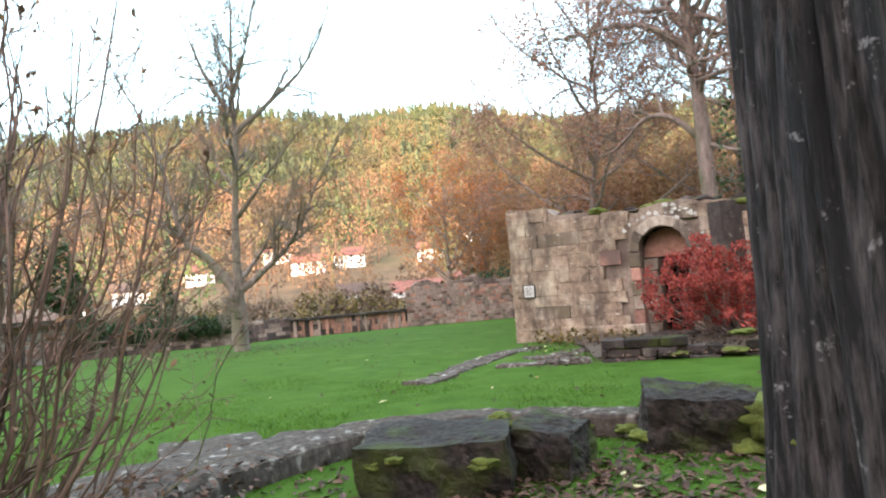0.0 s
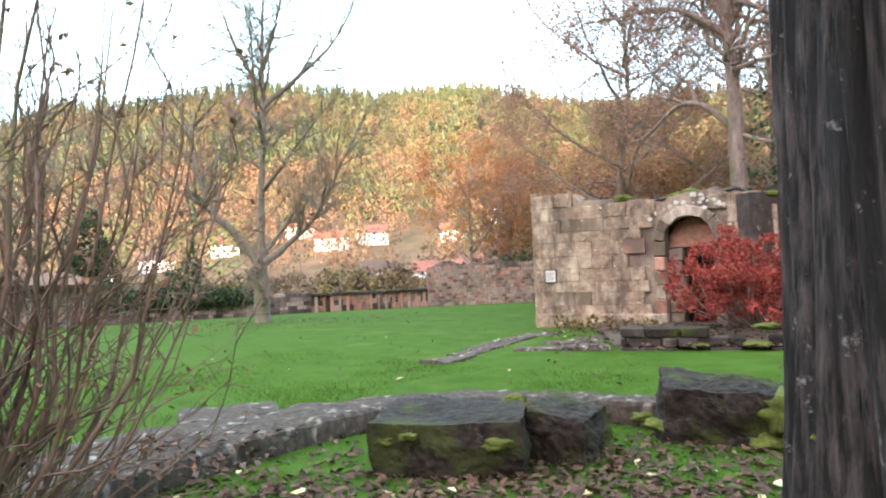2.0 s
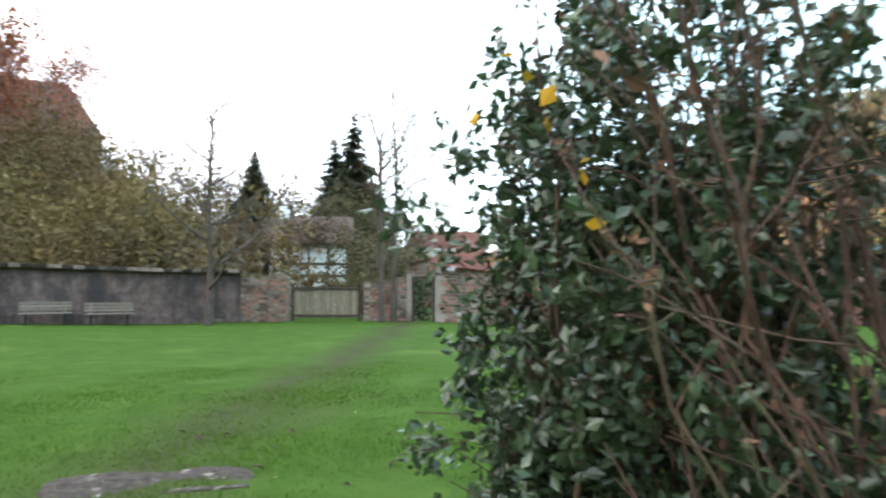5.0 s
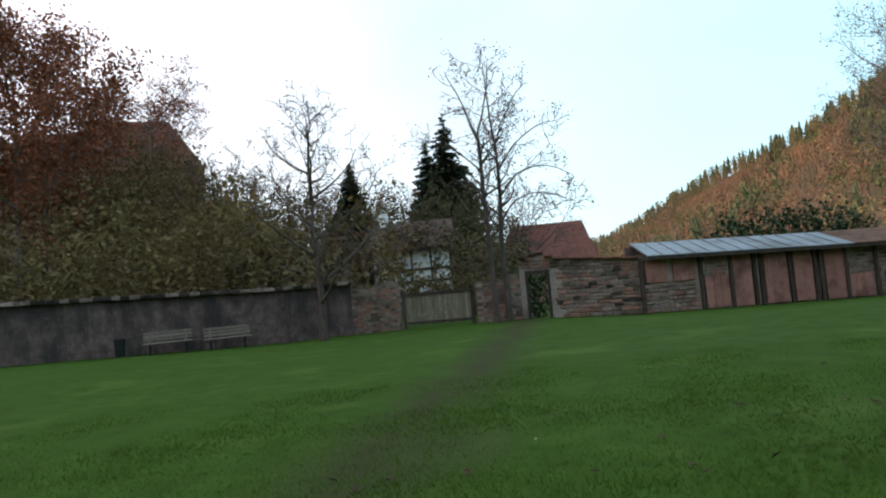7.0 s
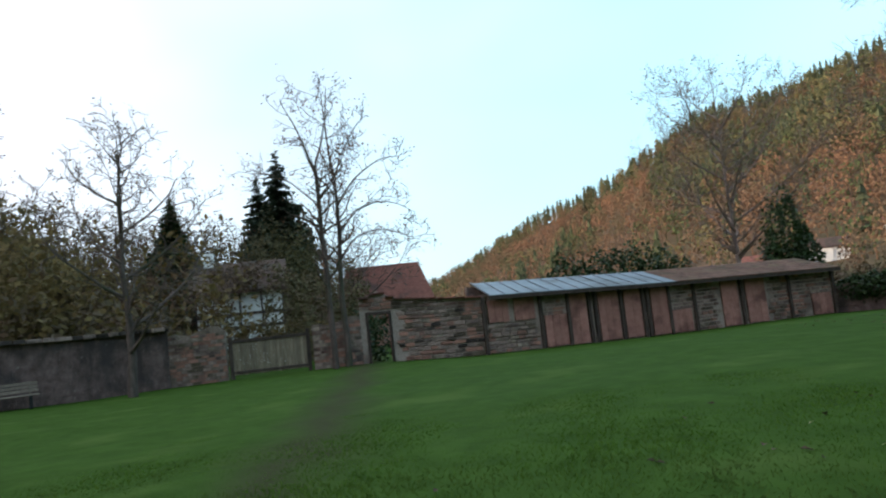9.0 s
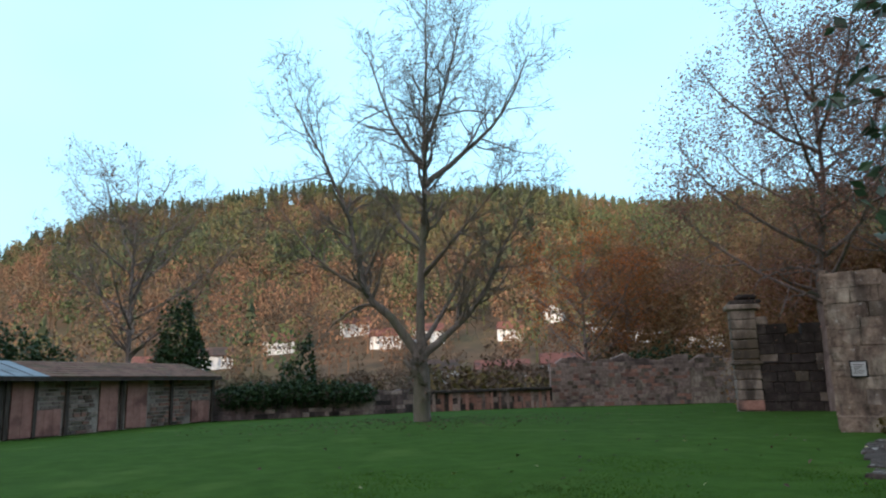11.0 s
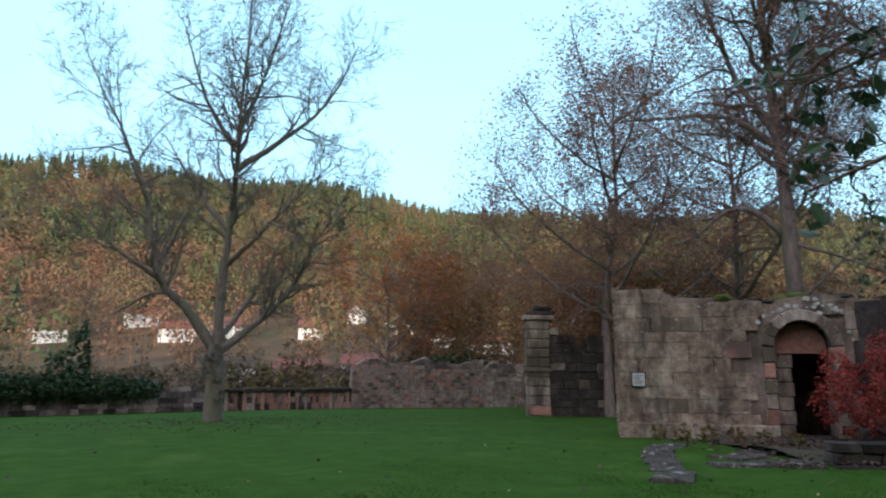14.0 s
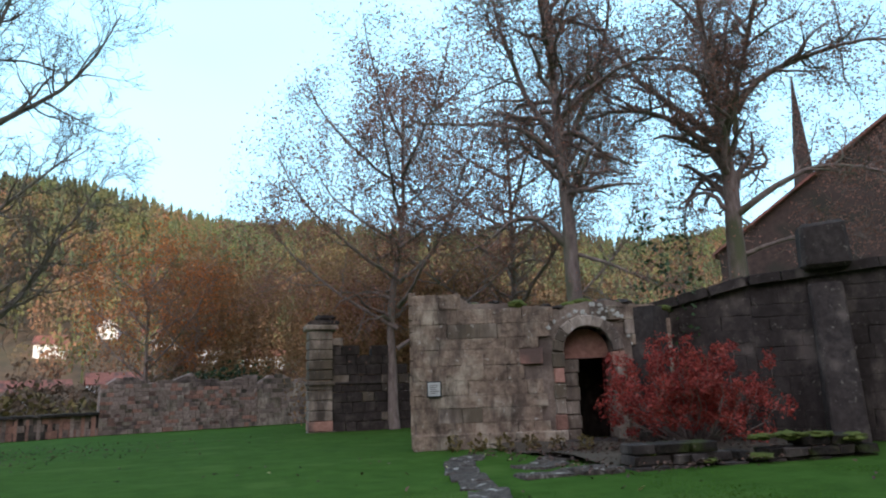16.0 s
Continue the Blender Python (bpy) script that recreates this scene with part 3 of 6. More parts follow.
def gate_infill():
    """Red tympanum slab, side pier and the dark box that fills the doorway with shade."""
    yaw = math.degrees(math.atan2(GD.y, GD.x))
    base = Matrix.Translation((GA.x, GA.y, 0)) @ pose(0, 0, 0, 0, 0, yaw)
    bm = bmesh.new()
    ring = [(ARCH_S + math.cos(math.pi * i / 16) * (ARCH_R - 0.01), SPRING - 0.06 + math.sin(math.pi * i / 16) * (ARCH_R + 0.02)) for i in range(17)]
    ring = [(ARCH_S + ARCH_R - 0.01, SPRING - 0.14)] + ring + [(ARCH_S - ARCH_R + 0.01, SPRING - 0.14)]
    f = [bm.verts.new((s, 0.34, z)) for s, z in ring]
    k = [bm.verts.new((s, 0.52, z)) for s, z in ring]
    bm.faces.new(f)
    bm.faces.new(k[::-1])
    for i in range(len(f)):
        bm.faces.new((f[i], f[(i + 1) % len(f)], k[(i + 1) % len(f)], k[i]))
    t = thing("tympanum", "red sandstone arch infill slab above the doorway", "stone slab", base)
    part("slab", bm, SANDSTONE_RED, t)
    p = thing("door_pier", "stacked sandstone pier narrowing the doorway", "pier", base)
    for i in range(6):
        bm = bmesh.new()
        box(bm, ARCH_S - ARCH_R + 0.02, ARCH_S - 0.2 + 0.03 * (i % 2), 0.12, 0.56, 0.02 + i * 0.28, 0.29 + i * 0.28, 0.02)
        part("pier_stone", bm, SANDSTONE, p)
    # closed box of dark stone, added so the doorway reads as deep shade
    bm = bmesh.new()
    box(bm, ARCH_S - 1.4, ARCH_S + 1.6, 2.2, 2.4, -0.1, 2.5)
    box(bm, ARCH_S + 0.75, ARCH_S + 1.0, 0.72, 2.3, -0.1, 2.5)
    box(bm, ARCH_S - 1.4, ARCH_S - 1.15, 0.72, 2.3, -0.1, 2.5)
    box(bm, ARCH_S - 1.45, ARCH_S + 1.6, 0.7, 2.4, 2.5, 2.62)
    thing("wall_passage", "dark stone box behind the arched doorway, standing in for its shade", "wall", base, kind="structure", data=done("wall_passage", bm, STONE_DARK))
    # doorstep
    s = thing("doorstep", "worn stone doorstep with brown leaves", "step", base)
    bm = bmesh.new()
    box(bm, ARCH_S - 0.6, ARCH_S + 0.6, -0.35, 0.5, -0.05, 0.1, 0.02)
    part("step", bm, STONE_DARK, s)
    # plaque
    pl = thing("plaque", "small pale square plaque in a dark frame on the wall", "plaque", base @ Matrix.Translation((0.42, -0.09, 1.17)))
    bm = bmesh.new()
    box(bm, -0.15, 0.15, -0.03, 0.0, -0.16, 0.16, 0.005)
    part("frame", bm, IRON, pl)
    bm = bmesh.new()
    box(bm, -0.125, 0.125, -0.04, -0.03, -0.135, 0.135, 0.003)
    part("panel", bm, PLAQUE, pl)
    for i in range(5):
        bm = bmesh.new()
        box(bm, -0.09, 0.09 - 0.03 * (i % 3), -0.044, -0.04, 0.075 - i * 0.04, 0.088 - i * 0.04)
        part("text_line", bm, STONE_DARK, pl)
    # grey lichen crusts over the arch
    rng = random.Random(4)
    for i in range(46):
        a = rng.gauss(0.1, 0.55)
        s_, z_ = ARCH_S + a, SPRING + ARCH_R + 0.12 + rng.uniform(-0.1, 0.35) - a * a * 0.55
        if z_ > gate_top(s_) - 0.03 or in_arch(s_, z_, 0.03):
            continue
        bm = bmesh.new()
        bmesh.ops.create_icosphere(bm, subdivisions=2, radius=1)
        w, h = rng.uniform(0.015, 0.06), rng.uniform(0.012, 0.05)
        for v in bm.verts:
            k = 1 + 0.7 * noise.noise(v.co * 2.2 + Vector((i * 1.7, 0, 0)))
            v.co = Vector((v.co.x * w * k, v.co.y * 0.007, v.co.z * h * k))
        o = part("lichen", bm, LICHEN, gate_wall)
        o.matrix_world = base @ Matrix.Translation((s_, -0.085, z_))


gate_infill()


def wall_top_moss():
    rng = random.Random(77)
    for i in range(26):
        s = rng.uniform(0.9, 5.2)
        p = GA + GD * s + GN * rng.uniform(0.05, 0.6)
        bm = bmesh.new()
        bmesh.ops.create_icosphere(bm, subdivisions=2, radius=1)
        r = rng.uniform(0.08, 0.24)
        for v in bm.verts:
            k = 1 + 0.4 * noise.noise(v.co * 2.5 + Vector((i, 0, 0)))
            v.co = Vector((v.co.x * r * k, v.co.y * r * k, v.co.z * r * 0.4 * k))
        part("moss", bm, MOSS if i % 3 == 0 else STONE_DARK, gate_wall, "moss and earth on the wall top").location = (p.x, p.y, gate_top(s) + 0.01)


wall_top_moss()

# ---- dark side wall right of the doorway ----
SW = [(Vector((5.75, 14.72)), 2.75), (Vector((7.2, 13.0)), 3.25), (Vector((8.9, 11.0)), 3.45), (Vector((11.0, 8.4)), 3.55), (Vector((13.5, 5.5)), 3.6)]
for i, ((a, ha), (b, hb)) in enumerate(zip(SW, SW[1:])):
    L = (b - a).length
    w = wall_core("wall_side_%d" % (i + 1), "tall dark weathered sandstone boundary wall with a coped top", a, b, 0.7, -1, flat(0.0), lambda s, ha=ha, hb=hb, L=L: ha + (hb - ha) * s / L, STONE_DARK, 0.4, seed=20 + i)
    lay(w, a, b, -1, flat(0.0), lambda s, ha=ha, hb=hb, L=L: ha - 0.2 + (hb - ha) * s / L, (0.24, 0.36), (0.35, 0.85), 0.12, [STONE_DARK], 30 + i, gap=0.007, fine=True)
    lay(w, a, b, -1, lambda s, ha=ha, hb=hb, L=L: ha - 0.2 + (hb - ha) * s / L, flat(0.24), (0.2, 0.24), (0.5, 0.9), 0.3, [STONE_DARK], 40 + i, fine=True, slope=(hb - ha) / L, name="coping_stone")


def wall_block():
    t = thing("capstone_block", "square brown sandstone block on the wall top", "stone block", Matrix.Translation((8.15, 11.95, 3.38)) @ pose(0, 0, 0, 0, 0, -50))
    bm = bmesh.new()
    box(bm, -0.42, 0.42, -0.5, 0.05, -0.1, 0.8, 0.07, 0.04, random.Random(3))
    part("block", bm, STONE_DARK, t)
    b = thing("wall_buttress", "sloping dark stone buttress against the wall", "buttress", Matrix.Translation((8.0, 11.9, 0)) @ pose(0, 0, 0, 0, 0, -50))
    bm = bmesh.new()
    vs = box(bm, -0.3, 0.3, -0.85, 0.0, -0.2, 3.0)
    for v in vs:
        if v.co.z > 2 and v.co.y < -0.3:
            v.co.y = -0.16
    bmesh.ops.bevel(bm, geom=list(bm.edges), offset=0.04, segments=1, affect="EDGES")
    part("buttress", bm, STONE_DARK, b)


wall_block()

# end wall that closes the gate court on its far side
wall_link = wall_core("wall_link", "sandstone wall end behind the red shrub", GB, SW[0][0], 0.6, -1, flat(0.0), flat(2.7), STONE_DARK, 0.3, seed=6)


# ---- pilaster ruin beyond the gate ----
def pilaster():
    t = thing("wall_pilaster", "ruined dark sandstone wall stub with a moulded end pier", "wall", kind="structure", data=None)
    x0, y0, z0 = 2.33, 26.75, ground_z(2.3, 26.7)
    rng = random.Random(8)
    yaw = -12
    base = Matrix.Translation((x0, y0, z0)) @ pose(0, 0, 0, 0, 0, yaw)

    def piece(name, material, dims, bevel=0.03):
        bm = bmesh.new()
        box(bm, *dims, bevel, 0.012, rng)
        o = part(name, bm, material, t)
        o.matrix_world = base
    z = -0.3
    for k in range(11):
        h = 0.34
        w = 0.82 if k else 0.95
        if z + h > 3.45:
            break
        piece("stone", SANDSTONE_RED if k == 1 else SANDSTONE, (0, w, -0.1, 0.75, z, z + h - 0.012))
        z += h
    piece("cornice", SANDSTONE, (-0.12, 1.0, -0.2, 0.85, 3.44, 3.62))
    piece("cap", STONE_DARK, (0.02, 1.05, -0.08, 0.75, 3.62, 3.78))
    piece("cap", STONE_DARK, (0.25, 0.95, 0.05, 0.65, 3.78, 3.98), 0.08)
    piece("moulding", SANDSTONE, (-0.07, 0.9, -0.15, 0.5, 1.54, 1.66))
    piece("moulding", STONE_DARK, (0.9, 2.5, -0.04, 0.5, 1.56, 1.66))
    z, heights = -0.3, (3.2, 3.0, 2.7, 2.75, 2.5, 2.2, 1.8)
    while z < 3.1:
        h = rng.uniform(0.24, 0.38)
        s = 0.82
        while s < 3.6:
            w = rng.uniform(0.3, 0.75)
            top = heights[min(int((s + w / 2 - 0.82) / 0.45), 6)]
            if z + h * 0.5 < top:
                piece("stone", STONE_DARK if rng.random() < 0.82 else SANDSTONE, (s, s + w - 0.006, 0.02 + rng.uniform(-0.02, 0.02), 0.6, z, z + h - 0.006), 0.02)
            s += w
        z += h


pilaster()

# ---- far walls along the north edge ----
NW = [Vector((-19.2, 32.8)), Vector((-14.6, 35.9)), Vector((-10.0, 38.9)), Vector((-3.4, 40.6)), Vector((4.2, 41.5)), Vector((12.0, 42.2)), Vector((23.0, 42.0))]


def zline(a, b):
    L = (b - a).length
    return lambda s: ground_z(*(a + (b - a) * (s / L)))


def high_top(s):
    return 2.55 + 0.16 * math.sin(s * 1.9) + 0.1 * math.sin(s * 4.7 + 1) - (0.35 if s < 0.5 else 0)


w1 = wall_core("wall_north_1", "low old rendered stone wall, stained dark", NW[0], NW[1], 0.5, -1, zline(NW[0], NW[1]), flat(1.25), PLASTER_OLD, 0.4, roughness=0.06)
lay(w1, NW[0], NW[1], -1, zline(NW[0], NW[1]), flat(1.2), (0.2, 0.3), (0.35, 0.7), 0.1, [PLASTER_OLD, RUBBLE, STONE_DARK], 50, weights=[4, 1, 1])
w2 = wall_core("wall_north_2", "low dark stone wall with a soil-brown face", NW[1], NW[2], 0.5, -1, zline(NW[1], NW[2]), flat(1.2), PLASTER_OLD, 0.4, roughness=0.05)
lay(w2, NW[1], NW[2], -1, zline(NW[1], NW[2]), flat(1.15), (0.2, 0.3), (0.35, 0.7), 0.1, [PLASTER_OLD, RUBBLE, STONE_DARK], 51, weights=[3, 2, 1])
w3 = wall_core("wall_north_3", "low red stone wall with upright posts and a dark coping", NW[2], NW[3], 0.5, -1, zline(NW[2], NW[3]), flat(1.02), STONE_DARK, 0.4, roughness=0.02)
lay(w3, NW[2], NW[3], -1, zline(NW[2], NW[3]), flat(0.9), (0.28, 0.36), (0.3, 0.5), 0.08, [SANDSTONE_RED, RUBBLE, STONE_DARK], 52)
lay(w3, NW[2], NW[3], -1, lambda s: zline(NW[2], NW[3])(s) + 0.95, flat(0.16), (0.13, 0.16), (0.8, 1.2), 0.4, [STONE_DARK], 53, name="coping_stone")
rng = random.Random(17)
for i in range(15):
    s = 0.3 + i * 0.45
    p = NW[2] + (NW[3] - NW[2]).normalized() * s
    ob = new("pilaster_stone", stone_mesh(RUBBLE if i % 3 == 0 else SANDSTONE_RED, i % 5))
    ob.matrix_world = Matrix.Translation((p.x, p.y - 0.05, ground_z(p.x, p.y) + 0.46)) @ Matrix.Diagonal((rng.uniform(0.12, 0.2), 0.16, 0.94, 1))
    ob.parent = w3
w4 = wall_core("wall_north_4", "high rubble wall of reddish-grey field stones", NW[3], NW[4], 0.6, -1, zline(NW[3], NW[4]), high_top, RUBBLE, 0.35, roughness=0.08)
lay(w4, NW[3], NW[4], -1, zline(NW[3], NW[4]), high_top, (0.15, 0.24), (0.18, 0.42), 0.12, [RUBBLE, SANDSTONE_RED, SANDSTONE], 54, weights=[5, 2, 2], ragged=0.08, limit=300)
w5 = wall_core("wall_north_5", "high rubble wall behind the pier", NW[4], NW[5], 0.6, -1, zline(NW[4], NW[5]), high_top, RUBBLE, 0.35, roughness=0.08)
lay(w5, NW[4], NW[5], -1, zline(NW[4], NW[5]), high_top, (0.2, 0.3), (0.3, 0.6), 0.12, [RUBBLE, SANDSTONE], 55)
wall_core("wall_north_6", "high rubble wall behind the trees", NW[5], NW[6], 0.6, -1, zline(NW[5], NW[6]), high_top, RUBBLE, 0.5, roughness=0.08)

# ---- west side: shed, door wall, gate, long wall ----
SL, SR = Vector((-25.6, 17.75)), Vector((-19.2, 32.8))
SD = (SR - SL).normalized()
SLEN = (SR - SL).length
SN = Vector((SD.y, -SD.x))        # towards the lawn
szb = zline(SL, SR)


def shed_h(s):
    return 2.3 - 0.25 * s / SLEN


shed_wall = wall_core("wall_shed", "long low stone shed wall with timber posts and red boarded bays", SL, SR, 0.35, -1, szb, shed_h, LIME_MORTAR, 0.4, seed=9)
BAYS = [("stone_red", 0.1, 2.25), ("red_low", 2.52, 3.48), ("red", 3.66, 4.38), ("red", 4.9, 5.8), ("red", 6.05, 6.8), ("red", 7.27, 8.05), ("stone_low", 8.15, 9.1), ("stone", 9.45, 10.5), ("red", 10.62, 11.4), ("red", 11.8, 12.75), ("stone", 12.85, 13.8), ("stone", 14.15, 15.0), ("stone_low", 15.05, 16.05)]


def shed_skip(s0, s1, z0, z1):
    for kind, a, b in BAYS:
        if s1 > a - 0.05 and s0 < b + 0.05:
            if kind == "red" or (kind == "stone_red" and z1 > 1.15) or (kind == "stone_low" and z1 < 1.0) or (kind == "red_low" and z0 < 1.25):
                return True
    return False


lay(shed_wall, SL, SR, -1, szb, lambda s: shed_h(s) - 0.12, (0.13, 0.2), (0.22, 0.5), 0.09, [RUBBLE, SANDSTONE, SANDSTONE_RED], 60, shed_skip, weights=[4, 2, 2], gap=0.04)
syaw = math.degrees(math.atan2(SD.y, SD.x))


def on_shed(s, out=0.0, z=0.0):
    p = SL + SD * s + SN * out
    return Matrix.Translation((p.x, p.y, szb(s) + z)) @ pose(0, 0, 0, 0, 0, syaw)


def shed_details():
    rng = random.Random(2)
    for kind, a, b in BAYS:
        if kind == "stone":
            continue
        z0, z1 = {"red": (0.03, shed_h(a) - 0.18), "stone_red": (1.2, shed_h(a) - 0.2), "stone_low": (0.03, 1.0), "red_low": (0.03, 1.3)}[kind]
        cells = [(a + 0.1, (a + b) / 2 - 0.12), ((a + b) / 2 + 0.12, b - 0.1)] if kind == "stone_red" else [(a, b)]
        for c0, c1 in cells:
            w = (c1 - c0) / 2
            t = part("panel", boxmesh("panel", TIMBER, -w, w, 0.0, 0.04, z0, z1), None, shed_wall, "faded red boarded panel")
            t.matrix_world = on_shed((c0 + c1) / 2, 0.04)
            n = max(2, int((c1 - c0) / 0.28))
            for i in range(n):
                bm = bmesh.new()
                box(bm, -w + 2 * w * i / n + 0.003, -w + 2 * w * (i + 1) / n - 0.003, -0.05 + rng.uniform(-0.004, 0.004), 0.03, z0 + rng.uniform(0, 0.03), z1 - rng.uniform(0, 0.02), 0.006)
                part("board", bm, RED_PANEL, t)
    posts = [0.02, 2.39, 3.57, 4.5, 4.76, 5.92, 6.9, 7.12, 8.1, 9.28, 11.58, 13.95, 16.2]
    for s in posts:
        bm = bmesh.new()
        box(bm, -0.07, 0.07, -0.08, 0.06, -0.1, shed_h(s) - 0.05, 0.012, 0.008, rng)
        part("post", bm, TIMBER, shed_wall, "dark weathered timber post").matrix_world = on_shed(s, 0.07)
    # sheet-metal roof, then a tiled one
    split = 8.3
    for name, label, s0, s1, material in (("metal_roof", "grey standing-seam sheet metal shed roof", 0.18, split, METAL_ROOF), ("tile_roof", "brown tiled shed roof with leaf litter", split, SLEN + 0.6, ROOF_LITTER)):
        t = thing(name, label, "roof")
        f0, f1 = on_shed(s0, 0.55, shed_h(max(s0, 0)) - 0.02).translation, on_shed(min(s1, SLEN), 0.55, shed_h(s1) - 0.02).translation
        b0, b1 = on_shed(s0, -2.2, shed_h(max(s0, 0)) + 0.62).translation, on_shed(min(s1, SLEN), -2.2, shed_h(s1) + 0.62).translation
        n = int((s1 - s0) / (0.62 if material is METAL_ROOF else 0.34))
        rows = 1 if material is METAL_ROOF else 7
        for i in range(n):
            for r in range(rows):
                c = [f0.lerp(f1, i / n).lerp(b0.lerp(b1, i / n), r / rows), f0.lerp(f1, (i + 1) / n).lerp(b0.lerp(b1, (i + 1) / n), r / rows), f0.lerp(f1, (i + 1) / n).lerp(b0.lerp(b1, (i + 1) / n), (r + 1) / rows), f0.lerp(f1, i / n).lerp(b0.lerp(b1, i / n), (r + 1) / rows)]
                lift = Vector((0, 0, 0.03))
                vs = [q + lift * (1.6 if k in (0, 1) and rows > 1 else 1) for k, q in enumerate(c)] + [q.copy() for q in c]
                bm = bmesh.new()
                v = [bm.verts.new(q) for q in vs]
                for q in ((0, 1, 2, 3), (7, 6, 5, 4), (0, 4, 5, 1), (1, 5, 6, 2), (2, 6, 7, 3), (3, 7, 4, 0)):
                    bm.faces.new([v[j] for j in q])
                if rows == 1:
                    # raised seam along one edge
                    a_, b_ = c[0], c[3]
                    e = (c[1] - c[0]).normalized() * 0.03
                    w = [bm.verts.new(q) for q in (a_ + lift, a_ + e + lift, b_ + e + lift, b_ + lift, a_ + lift * 2.2, a_ + e + lift * 2.2, b_ + e + lift * 2.2, b_ + lift * 2.2)]
                    for q in ((4, 5, 6, 7), (0, 1, 5, 4), (1, 2, 6, 5), (2, 3, 7, 6), (3, 0, 4, 7)):
                        bm.faces.new([w[j] for j in q])
                part("sheet" if rows == 1 else "tile", bm, material, t)
        bm = bmesh.new()
        e = Vector((0, 0, -0.14))
        a_, b_ = f0 - Vector((SN.x, SN.y, 0)) * 0.06, f1 - Vector((SN.x, SN.y, 0)) * 0.06
        th = Vector((SN.x, SN.y, 0)) * 0.04
        v = [bm.verts.new(q) for q in (a_, b_, b_ + e, a_ + e, a_ + th, b_ + th, b_ + e + th, a_ + e + th)]
        for q in ((3, 2, 1, 0), (4, 5, 6, 7), (0, 1, 5, 4), (2, 3, 7, 6), (1, 2, 6, 5), (3, 0, 4, 7)):
            bm.faces.new([v[j] for j in q])
        part("fascia", bm, TIMBER, t)
    # rear wall and end that carry the roof
    ra, rb = SL - SN * 2.2, SR - SN * 2.2
    wall_core("wall_shed_back", "rear stone wall of the shed", ra, rb, 0.3, -1, zline(ra, rb), lambda s: shed_h(s) + 0.55, RUBBLE, 1.0)
    wall_core("wall_shed_end", "stone end wall of the shed", ra, SL, 0.3, -1, zline(ra, SL), flat(2.35), RUBBLE, 0.5)


shed_details()

DA, DB = Vector((-27.9, 13.5)), SL.copy()       # wall with the small door
DLEN = (DB - DA).length
dzb = zline(DA, DB)


def door_top(s):
    return 2.55 + (0.25 * (1 - abs(s - 0.75) / 0.6) if abs(s - 0.75) < 0.6 else 0) - 0.05 * s


door_wall = wall_core("wall_door", "reddish coursed rubble wall with a small arched doorway", DA, DB, 0.5, -1, dzb, door_top, LIME_MORTAR, 0.25, holes=[(0.22, 1.22, 0, 1.98)], seed=14)
lay(door_wall, DA, DB, -1, dzb, lambda s: door_top(s) - 0.1, (0.12, 0.19), (0.22, 0.55), 0.1, [RUBBLE, SANDSTONE_RED, SANDSTONE, STONE_DARK], 70, lambda s0, s1, z0, z1: s1 > 0.15 and s0 < 1.29 and z0 < 2.03, weights=[5, 4, 2, 0.8], gap=0.035)
lay(door_wall, DA, DB, -1, lambda s: dzb(s) + door_top(s) - 0.06, flat(0.1), (0.07, 0.1), (0.3, 0.4), 0.4, [ROOF_RED], 71, name="coping_tile")


